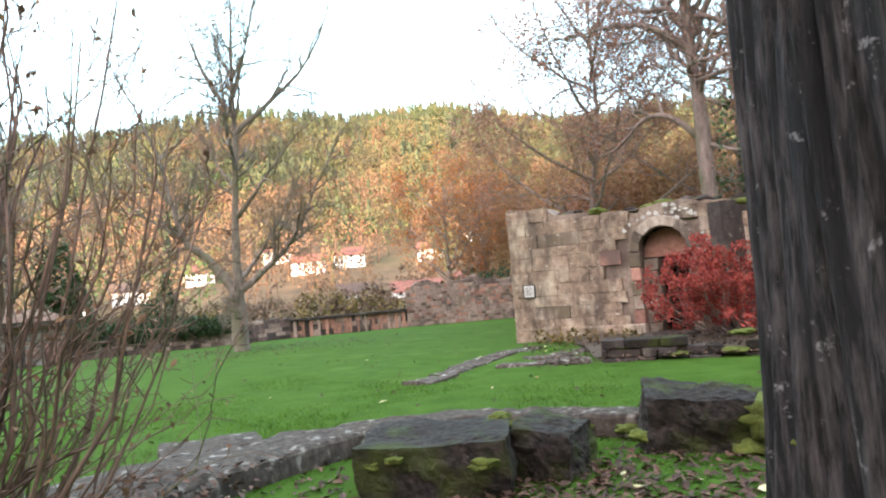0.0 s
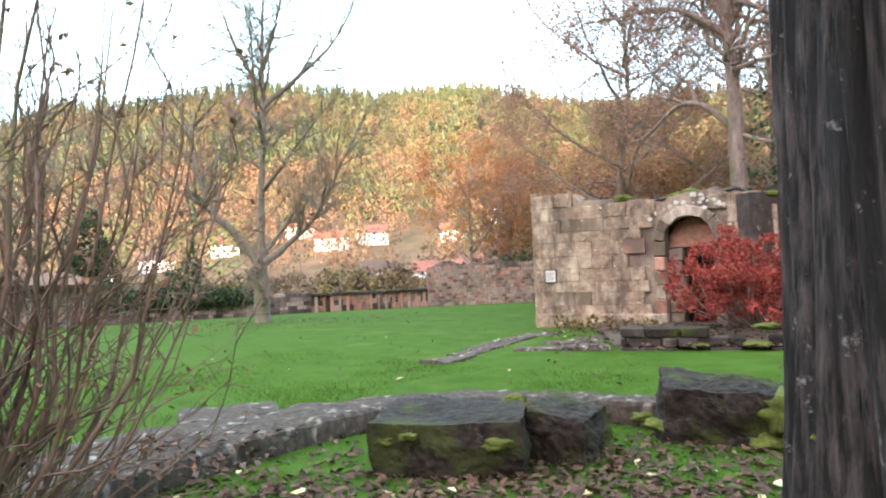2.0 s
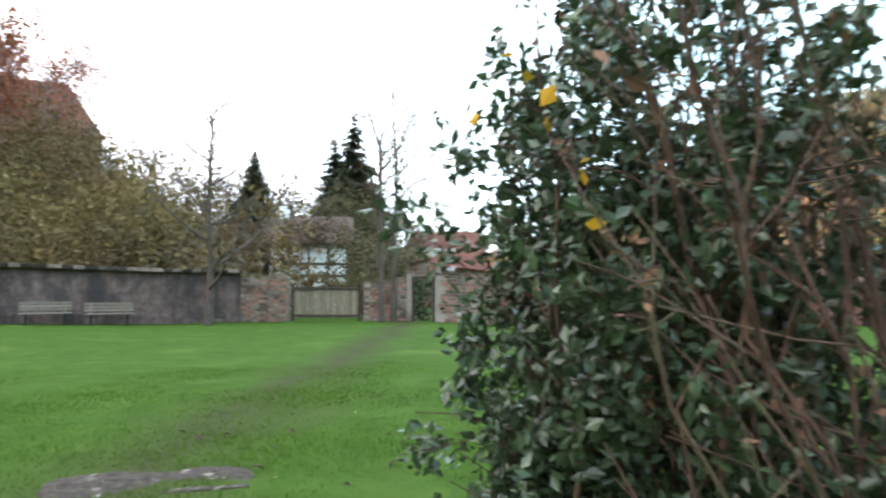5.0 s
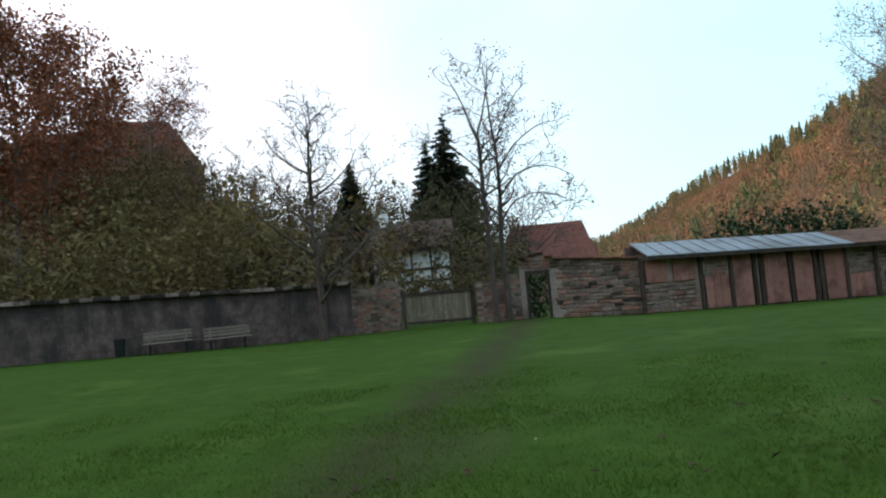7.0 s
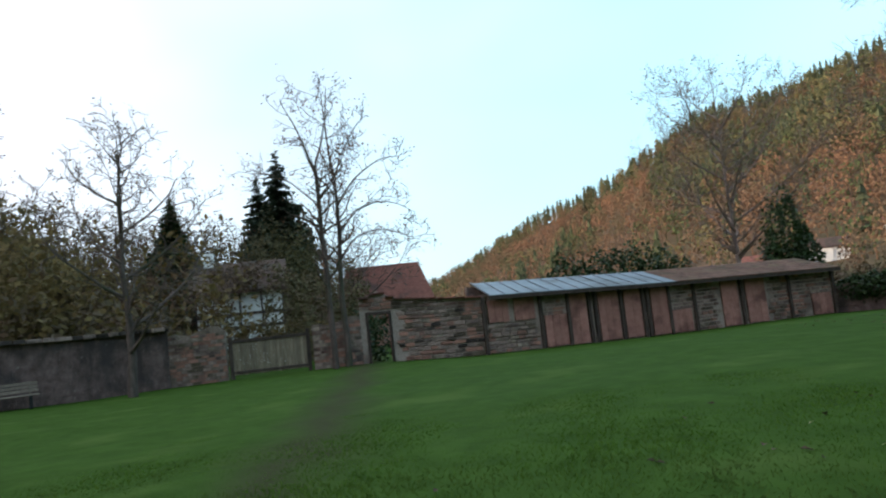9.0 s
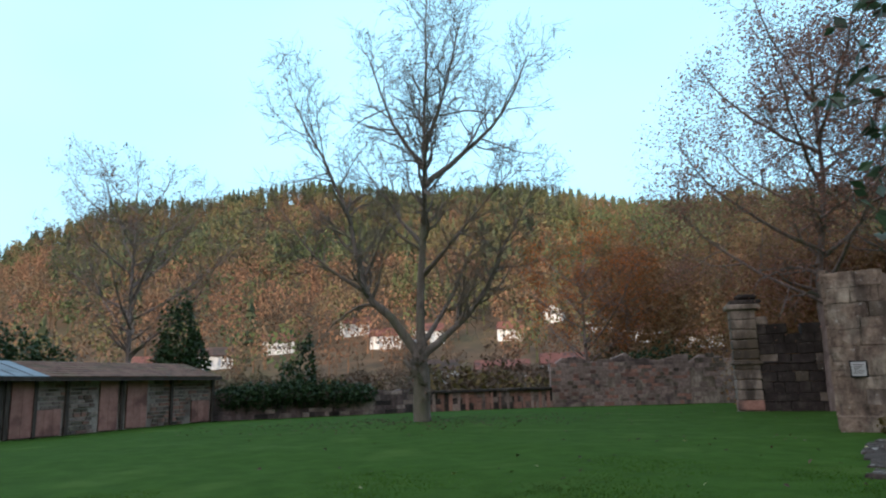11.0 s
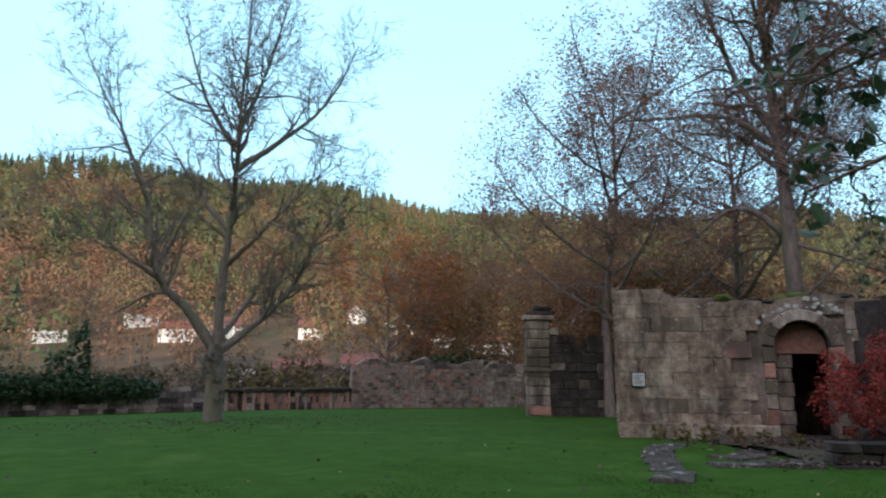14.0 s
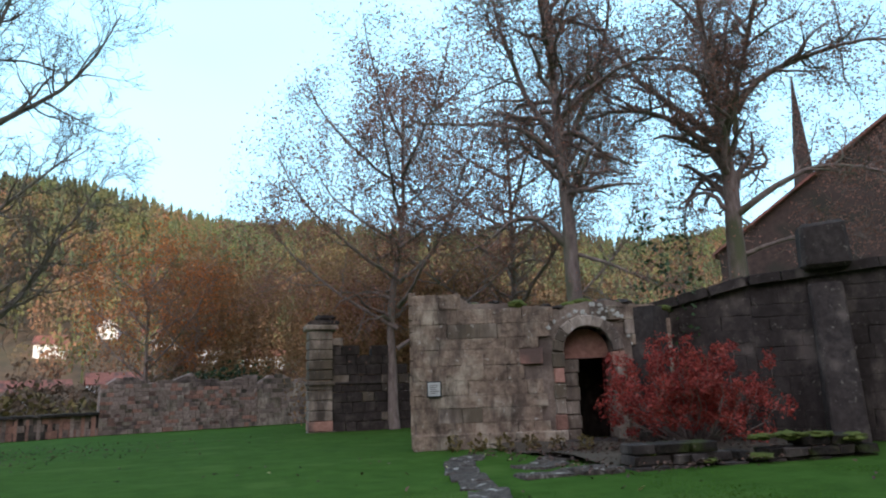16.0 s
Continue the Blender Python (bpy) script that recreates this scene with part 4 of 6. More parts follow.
def door_and_gate():
    d = (DB - DA).normalized()
    yaw = math.degrees(math.atan2(d.y, d.x))
    p = DA + d * 0.72
    base = Matrix.Translation((p.x, p.y, dzb(0.72))) @ pose(0, 0, 0, 0, 0, yaw)
    fr = thing("door_frame", "dark timber frame of the small doorway", "door frame", base)
    for x0, x1, z0, z1 in ((-0.5, -0.39, 0, 1.98), (0.39, 0.5, 0, 1.98), (-0.39, 0.39, 1.86, 1.98)):
        bm = bmesh.new()
        box(bm, x0, x1, -0.08, 0.1, z0, z1, 0.01)
        part("beam", bm, TIMBER, fr)
    dr = thing("door_1", "open dark red wooden door in the wall", "door", base @ Matrix.Translation((0.39, 0.1, 0)) @ pose(0, 0, 0, 0, 0, 70))
    for i in range(5):
        bm = bmesh.new()
        box(bm, 0.0 + i * 0.15, 0.146 + i * 0.15, -0.02, 0.02, 0.03, 1.84, 0.004)
        part("plank", bm, RED_PANEL, dr)
    bm = bmesh.new()
    box(bm, 0.62, 0.7, -0.06, -0.02, 0.95, 1.0, 0.008)
    part("latch", bm, IRON, dr)
    # double wooden field gate between brick piers
    g0, g1 = Vector((-30.2, 9.15)), Vector((-28.75, 11.65))
    gd = (g1 - g0).normalized()
    L = (g1 - g0).length
    gy = math.degrees(math.atan2(gd.y, gd.x))
    z = ground_z(*((g0 + g1) / 2))
    g = thing("wooden_gate", "closed greyed vertical-board wooden field gate", "gate", Matrix.Translation((g0.x, g0.y, z)) @ pose(0, 0, 0, 0, 0, gy))
    n = 22
    rng = random.Random(5)
    for i in range(n):
        bm = bmesh.new()
        box(bm, 0.06 + (L - 0.12) * i / n + 0.006, 0.06 + (L - 0.12) * (i + 1) / n - 0.006, -0.015, 0.01, 0.14 + rng.uniform(0, 0.02), 1.42 + rng.uniform(-0.02, 0.03), 0.004)
        part("board", bm, GATE_WOOD, g)
    for z0, z1, yy in ((1.36, 1.47, -0.06), (0.2, 0.3, -0.05)):
        bm = bmesh.new()
        box(bm, 0.03, L - 0.03, yy, -0.018, z0, z1, 0.01)
        part("rail", bm, TIMBER, g)
    for s in (0.0, L):
        bm = bmesh.new()
        box(bm, s - 0.07, s + 0.07, -0.06, 0.08, -0.1, 1.62, 0.012)
        part("gate_post", bm, TIMBER, g)
    for a, b, h, seed in ((Vector((-28.66, 11.8)), DA, 1.75, 81), (Vector((-31.1, 7.1)), Vector((-30.3, 9.0)), 1.95, 82)):
        w = wall_core("wall_pier_%d" % (seed - 80), "broken red brick and stone wall stub beside the gate", a, b, 0.5, -1, zline(a, b), lambda s, h=h: h - 0.12 * math.sin(s * 3), MORTAR, 0.25, roughness=0.08)
        lay(w, a, b, -1, zline(a, b), lambda s, h=h: h - 0.1 - 0.12 * math.sin(s * 3), (0.1, 0.15), (0.18, 0.36), 0.1, [SANDSTONE_RED, RUBBLE, SANDSTONE], seed, weights=[4, 3, 2], ragged=0.06)


door_and_gate()
LW = [Vector((-30.8, -22.0)), Vector((-30.9, -8.0)), Vector((-31.0, 7.1))]
for i, (a, b) in enumerate(zip(LW, LW[1:])):
    zb = zline(a, b)
    w = wall_core("wall_west_%d" % (i + 1), "long old dark rendered boundary wall with crumbling top", a, b, 0.5, -1, zb, lambda s: 2.15 + 0.05 * math.sin(s * 1.7), PLASTER_OLD, 0.3, roughness=0.03, seed=90 + i)
    lay(w, a, b, -1, lambda s, zb=zb: zb(s) + 2.1, flat(0.18), (0.12, 0.16), (0.3, 0.6), 0.42, [RUBBLE, STONE_DARK], 92 + i, name="coping_stone")
    lay(w, a, b, -1, zb, flat(0.5), (0.18, 0.26), (0.3, 0.6), 0.04, [PLASTER_OLD], 94 + i, limit=150)


def bench(x, y):
    t = thing("bench", "brown slatted wooden park bench against the wall", "bench", Matrix.Translation((x, y, ground_z(x, y))) @ pose(0, 0, 0, 0, 0, 90), group="benches by the wall")
    for i in range(4):
        bm = bmesh.new()
        box(bm, -0.85, 0.85, -0.42 + i * 0.11, -0.335 + i * 0.11, 0.42, 0.455, 0.006)
        part("seat_slat", bm, BENCH_WOOD, t)
    for i in range(3):
        bm = bmesh.new()
        box(bm, -0.85, 0.85, 0.05 + i * 0.025, 0.08 + i * 0.025, 0.52 + i * 0.12, 0.61 + i * 0.12, 0.006)
        part("back_slat", bm, BENCH_WOOD, t)
    for s in (-0.62, 0.62):
        bm = bmesh.new()
        box(bm, s - 0.04, s + 0.04, -0.38, 0.02, 0.36, 0.42, 0.006)
        box(bm, s - 0.04, s + 0.04, -0.34, -0.26, -0.05, 0.37, 0.006)
        box(bm, s - 0.04, s + 0.04, -0.06, 0.02, -0.05, 0.37, 0.006)
        part("leg", bm, IRON, t)
        bm = bmesh.new()
        box(bm, s - 0.03, s + 0.03, 0.02, 0.05, 0.36, 0.86, 0.006)
        part("back_support", bm, BENCH_WOOD, t)


bench(-30.25, -0.1)
bench(-30.25, 2.0)
lb = thing("litter_bin", "small dark metal bin by the wall", "bin", Matrix.Translation((-30.4, -1.75, ground_z(-30.4, -1.75))))
bm = bmesh.new()
bmesh.ops.create_cone(bm, cap_ends=True, segments=14, radius1=0.16, radius2=0.19, depth=0.6, matrix=Matrix.Translation((0, 0, 0.34)))
part("body", bm, IRON, lb)
bm = bmesh.new()
bmesh.ops.create_cone(bm, cap_ends=True, segments=14, radius1=0.205, radius2=0.205, depth=0.04, matrix=Matrix.Translation((0, 0, 0.65)))
part("rim", bm, IRON, lb)


# ---- foreground stones ----
def rock(name, label, dims, m, material, seed, rough=0.05, cuts=5, category="stone block"):
    """Weathered block: a subdivided box, edges worn, faces pitted."""
    bm = bmesh.new()
    bmesh.ops.create_cube(bm, size=1)
    bmesh.ops.subdivide_edges(bm, edges=list(bm.edges), cuts=cuts, use_grid_fill=True)
    for v in bm.verts:
        n = v.co.normalized()
        c = v.co.lerp(n * 0.6, 0.15)
        p = Vector((c.x * dims[0], c.y * dims[1], c.z * dims[2]))
        off = Vector((seed * 3.1, seed, 0))
        p += n * (noise.noise(p * 2.2 + off) * rough * 1.6 + noise.noise(p * 6 + off) * rough * 0.8 + (abs(noise.noise(p * 13 + off)) - 0.25) * rough * 0.7)
        v.co = p
    t = thing(name, label, category, m)
    part("stone", bm, material, t, smooth=False)
    return t


def moss_clump(parent, x, y, z, r, seed, h=0.5):
    bm = bmesh.new()
    bmesh.ops.create_icosphere(bm, subdivisions=3, radius=1)
    for v in bm.verts:
        k = 1 + 0.6 * noise.noise(v.co * 1.9 + Vector((seed, 0, 0))) + 0.25 * noise.noise(v.co * 7 + Vector((0, seed, 0)))
        v.co = Vector((v.co.x * r * k, v.co.y * r * k * 0.8, v.co.z * r * h * k * 0.5))
    o = part("moss", bm, MOSS, parent, "bright green moss cushion", smooth=True)
    o.location = (x, y, z)


blk = rock("stone_block", "large wet mossy fallen masonry block on the grass", (1.08, 0.86, 0.5), Matrix.Translation((-0.2, 5.24, 0.15)) @ pose(0, 0, 0, 2, -1, -7), BLOCK, 3, 0.038, 34)
for q in ((-0.42, -0.36, 0.12, 0.09), (0.36, -0.4, 0.1, 0.12), (-0.24, -0.42, 0.16, 0.07), (0.44, 0.3, 0.24, 0.08)):
    moss_clump(blk, *q, q[0] * 9, 0.75)
rock("stone_block", "angular dark masonry block beside the larger one", (0.46, 0.62, 0.5), Matrix.Translation((0.66, 5.36, 0.13)) @ pose(0, 0, 0, 4, 5, -28), BLOCK, 8, 0.055, 22)
b2 = rock("stone_block", "broad dark broken stone with moss on its edge", (1.25, 0.75, 0.72), Matrix.Translation((2.06, 5.82, 0.06)) @ pose(0, 0, 0, 3, 5, -12), BLOCK, 5, 0.065, 30)
moss_clump(b2, 0.28, -0.36, 0.26, 0.24, 3, 1.2)
moss_clump(b2, 0.4, -0.4, 0.08, 0.2, 13, 1.6)
moss_clump(b2, 0.2, -0.42, -0.1, 0.11, 14, 1.6)
moss_clump(b2, 0.16, -0.42, 0.02, 0.12, 4, 0.9)
moss_clump(b2, 0.45, -0.3, 0.2, 0.22, 6, 0.6)
moss_clump(b2, -0.62, -0.25, 0.02, 0.1, 5, 0.8)


def ring_wall():
    """Low curved foundation: one worn, lichen-spotted band of stone."""
    inner = [(-4.2, 2.2), (-3.6, 2.9), (-3.0, 3.55), (-2.45, 4.15), (-1.95, 5.0), (-1.35, 5.85), (-0.8, 6.4), (-0.15, 6.66), (0.6, 6.55), (1.4, 6.2), (2.3, 5.9)]
    wide = [0.4, 0.55, 0.85, 1.15, 1.2, 0.85, 0.55, 0.4, 0.34, 0.34, 0.34]
    pts = [Vector(p) for p in inner]
    fine, w = [], []
    for i in range(len(pts) - 1):
        p0, p1, p2, p3 = pts[max(i - 1, 0)], pts[i], pts[i + 1], pts[min(i + 2, len(pts) - 1)]
        for k in range(10):
            t = k / 10
            fine.append(0.5 * (2 * p1 + (p2 - p0) * t + (2 * p0 - 5 * p1 + 4 * p2 - p3) * t * t + (3 * p1 - p0 - 3 * p2 + p3) * t ** 3))
            w.append(wide[i] + (wide[i + 1] - wide[i]) * t)
    prof = [(0, -0.12), (0, 0.05), (0.005, 0.12), (0.015, 0.175), (0.06, 0.2)] + [(0.12 + 0.76 * k / 9, 0.205) for k in range(10)] + [(0.95, 0.195), (0.99, 0.14), (1.0, -0.12)]
    verts, faces = [], []
    n = len(prof)
    for i in range(len(fine)):
        d = (fine[min(i + 1, len(fine) - 1)] - fine[max(i - 1, 0)]).normalized()
        nn = Vector((-d.y, d.x))
        joint = -0.018 if i % 9 == 4 else 0.0
        for f, z in prof:
            q = fine[i] + nn * (f * w[i] * (1 + 0.25 * (f > 0.5) * noise.noise(Vector((i * 0.23, 3, 0)))))
            p = Vector((q.x, q.y, z))
            p += Vector((noise.noise(p * 6), noise.noise(p * 6 + Vector((5, 0, 0))), noise.noise(p * 5 + Vector((0, 7, 0))))) * 0.02
            if z > 0:
                p.z += joint + 0.02 * noise.noise(p * 14)
            verts.append(p)
    for i in range(len(fine) - 1):
        for k in range(n - 1):
            o = i * n + k
            faces.append((o, o + n, o + n + 1, o + 1))
    t = thing("wall_foundation", "low curved stone foundation with white lichen flecks", "wall", kind="structure", data=mesh_of("wall_foundation", verts, faces, SLAB))
    rng = random.Random(4)
    for k in range(14):
        i = rng.randrange(60, 92)
        moss_clump(t, fine[i].x, fine[i].y - 0.01, 0.06 + rng.uniform(0, 0.08), rng.uniform(0.05, 0.11), k, 0.8)
    return t


ring = ring_wall()


def flagstones():
    spots = [(-2.45, 6.65, 1.0, 0.85, 0.15, 20), (-6.3, 0.98, 1.45, 0.6, 0.012, 72),
             (-0.55, 10.95, 0.9, 0.6, 0.05, 60), (-0.25, 11.7, 0.8, 0.55, 0.05, 62), (0.05, 12.4, 0.8, 0.6, 0.05, 62), (0.35, 13.1, 0.8, 0.6, 0.05, 62), (0.7, 13.8, 0.8, 0.6, 0.06, 62), (1.2, 14.4, 0.8, 0.7, 0.06, 60),
             (0.95, 11.85, 0.9, 0.55, 0.1, -8), (1.75, 11.75, 0.75, 0.6, 0.12, -8), (1.6, 12.8, 1.0, 0.7, 0.08, 25), (2.5, 13.4, 0.9, 0.7, 0.08, 20)]
    for i, (x, y, a, b, h, yaw) in enumerate(spots):
        t = rock("paving_slab", "flat worn grey-brown paving slab sunk in the grass", (a * 0.92, b * 0.85, 0.12), Matrix.Translation((x, y, ground_z(x, y) + (h if i < 2 else h * 0.5) - 0.06)) @ pose(0, 0, 0, 0, 0, yaw), SLAB, 40 + i, 0.035, 6, "paving slab")
        t["group"] = "sunken paving slabs"


flagstones()


def kerb_wall():
    """Low stone edging in front of the red shrub."""
    t = thing("wall_edging", "low dark stone edging with moss in front of the shrub", "wall", kind="structure")
    a, b = Vector((2.3, 11.7)), Vector((6.3, 10.55))
    lay(t, a, b, -1, flat(-0.1), lambda s: 0.36 + 0.1 * math.sin(s * 2.3), (0.11, 0.17), (0.22, 0.6), 0.4, [STONE_DARK, STONE_DARK, BLOCK], 101, ragged=0.05)
    for i, (x, y, z, r) in enumerate(((4.4, 11.0, 0.36, 0.2), (4.9, 10.85, 0.36, 0.26), (5.4, 10.7, 0.35, 0.22), (2.6, 11.55, 0.2, 0.14), (3.4, 11.15, 0.08, 0.15), (4.2, 10.9, 0.1, 0.2), (5.9, 10.5, 0.3, 0.25))):
        moss_clump(t, x, y, z, r, i, 0.45)
    s = thing("soil_bed", "bare brown soil bed with leaf litter under the shrub", "soil", kind="structure")
    verts, faces = [], []
    n = 16
    for i in range(n + 1):
        f = i / n
        p0, p1 = Vector((2.2, 11.9)).lerp(Vector((6.6, 10.7)), f), Vector((2.4, 15.6)).lerp(Vector((7.9, 11.8)), f)
        for k in range(9):
            q = p0.lerp(p1, k / 8)
            verts.append((q.x, q.y, 0.07 + 0.1 * f + 0.05 * math.sin(q.x * 3 + q.y * 2)))
    for i in range(n):
        for k in range(8):
            o = i * 9 + k
            faces.append((o, o + 9, o + 10, o + 1))
    part("soil", mesh_of("soil", verts, faces, SOIL, True), None, s)


kerb_wall()


# ---- old trunk beside the start ----
def old_trunk():
    t = thing("old_tree", "thick grey furrowed old tree trunk with moss at its foot", "tree", Matrix.Translation((1.55, 2.5, 0)))
    n, m = 200, 150
    verts, faces = [], []
    for i in range(m + 1):
        z = -0.1 + 6.0 * i / m
        lean = Vector((-0.01 * z, 0.0, 0))
        for j in range(n):
            q = 2 * math.pi * j / n
            u = Vector((math.cos(q), math.sin(q), 0))
            tw = q + z * 0.08
            ridge = noise.noise(Vector((math.cos(tw) * 5.5, math.sin(tw) * 5.5, z * 0.35))) + 0.6 * noise.noise(Vector((math.cos(tw) * 13, math.sin(tw) * 13, z * 0.9 + 5)))
            big = noise.noise(Vector((math.cos(q) * 1.1, math.sin(q) * 1.1, z * 0.4 + 9)))
            fur = abs(noise.noise(Vector((math.cos(tw) * 7.5, math.sin(tw) * 7.5, z * 0.55 + 2)))) ** 0.6
            r = 0.335 + 0.075 * big + 0.022 * ridge + 0.105 * fur + 0.16 * math.exp(-max(z, 0) * 1.7) * (1 + 0.8 * big + 0.5 * max(0.0, math.cos(q - 3.6)))
            verts.append(lean + u * r + Vector((0, 0, z)))
    for i in range(m):
        for j in range(n):
            k = (j + 1) % n
            faces.append((i * n + j, i * n + k, (i + 1) * n + k, (i + 1) * n + j))
    verts.append(Vector((-0.06, 0.0, 6.1)))
    faces += [(m * n + j, m * n + (j + 1) % n, (m + 1) * n) for j in range(n)]
    part("trunk", mesh_of("trunk", verts, faces, BARK_OLD, True), None, t)
    limbs = [([(0.1, 0, 5.7), (0.5, -0.3, 7.0), (1.4, -0.9, 8.6)], 0.26, 0.03), ([(0.1, 0, 5.6), (0.0, 0.3, 7.2), (0.4, 0.8, 9.4)], 0.24, 0.03)]
    # unseen limbs added overhead to dim the sky light on the grass
    limbs += [([(0.05, 0, 5.2 + 0.25 * k), (math.cos(a) * 1.6, math.sin(a) * 1.6, 6.3 + 0.2 * k), (math.cos(a) * 3.4, math.sin(a) * 3.4, 7.0 + 0.3 * k), (math.cos(a) * 5.2, math.sin(a) * 5.2, 7.6 + 0.5 * k)], 0.16, 0.02) for k, a in enumerate((0.4, 1.3, 2.1, 2.9, 4.0, 5.2))]
    tubes, ends = grow(3, limbs, levels=3, density=(2.4, 2.6, 2.8), maxlen=2.4, tip=0.008)
    part("limbs", tubes_mesh("limbs", tubes, BARK_OLD), None, t)
    for i, (x, y, z, r) in enumerate(((-0.33, -0.12, 0.62, 0.09), (-0.36, -0.06, 0.82, 0.08), (-0.35, -0.04, 0.42, 0.1), (-0.34, 0.0, 1.02, 0.06))):
        moss_clump(t, x * 1.08, y, z, r * 0.6, i + 30, 1.6)
    # pale chips of bare wood
    rng = random.Random(6)
    for i in range(40):
        q, z = rng.uniform(3.3, 5.2), rng.uniform(0.5, 2.8)
        r = 0.383
        bm = bmesh.new()
        bmesh.ops.create_icosphere(bm, subdivisions=1, radius=1)
        h = rng.uniform(0.004, 0.014)
        for v in bm.verts:
            v.co = Vector((v.co.x * 0.005, v.co.y * rng.uniform(0.002, 0.004), v.co.z * h))
        o = part("lichen", bm, LICHEN, t)
        o.matrix_basis = Matrix.Translation((math.cos(q) * r + 0.02 * z, math.sin(q) * r, z)) @ pose(0, 0, 0, rng.uniform(-20, 20), rng.uniform(-20, 20), math.degrees(q))


old_trunk()


# ---- shrubs at the start ----
def stem_limbs(rng, count, spread, height, r0=0.016, bias=(0, 0), arch=0.4, tall=(0.55, 1.05)):
    out = []
    for i in range(count):
        a = rng.uniform(0, 6.283)
        k = rng.uniform(0.15, 1) ** 0.7
        h = height * rng.uniform(*tall) * (1.05 - 0.4 * k)
        ex, ey = math.cos(a) * spread * k + bias[0] * h * 0.3, math.sin(a) * spread * k + bias[1] * h * 0.3
        bx, by = math.cos(a) * 0.18 * k, math.sin(a) * 0.18 * k
        out.append(([(bx, by, -0.05), (bx + (ex - bx) * arch, by + (ey - by) * arch, h * 0.28), (bx + (ex - bx) * (arch + 0.36), by + (ey - by) * (arch + 0.36), h * 0.62), (ex, ey, h)], r0 * rng.uniform(0.7, 1.5), 0.003))
    return out


rng = random.Random(31)
bare = tree("bare_shrub", "leafless brown many-stemmed shrub with a few withered leaves", -2.05, 2.5, stem_limbs(rng, 15, 1.3, 3.7, 0.021, (0.02, 0.05), 0.38, (0.7, 1.1)) + stem_limbs(rng, 44, 1.4, 3.7, 0.011, (0.06, 0.05), 0.42, (0.55, 1.1)), 32, STEM, LEAF_BROWN, 0.019, 1100, levels=2, density=(5.0, 4.2), ratio=0.27, angle=(22, 58), up=0.05, wander=0.2, tip=0.0024, start=0.2, maxlen=0.75, minlen=0.1, spread=0.015, category="shrub")
rng = random.Random(33)
ever_limbs = stem_limbs(rng, 40, 0.6, 3.05, 0.014, (0.06, 0.2))
ever = tree("evergreen_shrub", "dense dark glossy evergreen shrub with yellow leaves caught in it", -2.85, 2.05, ever_limbs, 34, STEM, LEAF_EVERGREEN, 0.025, 28500, levels=2, density=(3.6, 4.5), ratio=0.3, angle=(30, 70), up=0.03, tip=0.0022, start=0.12, maxlen=0.7, minlen=0.12, spread=0.045, category="shrub")
rng = random.Random(35)
over, over_ends = grow(38, [([(0, 0.1, 0.3), (-0.1, 0.8, 1.2), (-0.6, 1.35, 1.8), (-1.03, 1.93, 1.75)], 0.02, 0.004), ([(0, 0.1, 0.6), (0.0, 0.9, 1.6), (-0.6, 1.45, 2.2), (-1.02, 1.91, 2.3)], 0.018, 0.004), ([(0, 0.1, 0.3), (0, 0.9, 1.0), (-0.6, 1.5, 2.0), (-1.0, 1.91, 2.05)], 0.018, 0.004)], levels=2, density=(4, 5), ratio=0.1, start=0.84, maxlen=0.16, minlen=0.08, tip=0.002, up=-0.02)
part("branch", tubes_mesh("branch", over, STEM), None, ever)
part("branch_leaves", leaves_mesh("branch_leaves", [rng.choice(over_ends) for _ in range(170)], 0.024, LEAF_EVERGREEN, rng, spread=0.02), None, ever)
part("yellow_leaves", leaves_mesh("yellow_leaves", [Vector((rng.uniform(0.0, 0.4), rng.uniform(-0.7, -0.3), rng.uniform(1.4, 2.0))) for _ in range(8)], 0.026, LEAF_YELLOW, rng, 0.8), None, ever, "yellow fallen leaves caught in the twigs")
rng = random.Random(36)
red = tree("red_shrub", "spreading shrub with dense bright red autumn leaves", 5.05, 12.8, stem_limbs(rng, 60, 1.6, 1.95, 0.016, arch=0.5), 37, BARK_DARK, LEAF_RED, 0.032, 20000, z=0.1, levels=2, density=(2.6, 3.0), ratio=0.3, angle=(25, 65), up=0.0, tip=0.003, start=0.25, maxlen=0.8, minlen=0.12, spread=0.05, category="shrub")


# ---- trees ----
def auto_limbs(seed, h, r, spread, n, first=0.3, lean=(0, 0)):
    rng = random.Random(seed)
    top = Vector((lean[0], lean[1], h))
    limbs = [([(0, 0, -0.3), (rng.gauss(0, 0.1), rng.gauss(0, 0.1), h * 0.25), (top.x * 0.5 + rng.gauss(0, 0.2), top.y * 0.5 + rng.gauss(0, 0.2), h * 0.6), tuple(top)], r, 0.02)]
    for i in range(n):
        f = first + (0.85 - first) * (i + rng.random()) / n
        a = i * 2.4 + rng.uniform(-0.5, 0.5)
        L = spread * (1.15 - 0.75 * f) * rng.uniform(0.8, 1.2)
        z0 = h * f
        p = Vector((top.x * f, top.y * f, z0))
        u = Vector((math.cos(a), math.sin(a), 0))
        limbs.append(([tuple(p), tuple(p + u * L * 0.4 + Vector((0, 0, L * 0.25))), tuple(p + u * L * 0.8 + Vector((0, 0, L * 0.6))), tuple(p + u * L + Vector((0, 0, L * 0.95)))], r * 0.42 * (1.1 - 0.5 * f), 0.015))
    return limbs


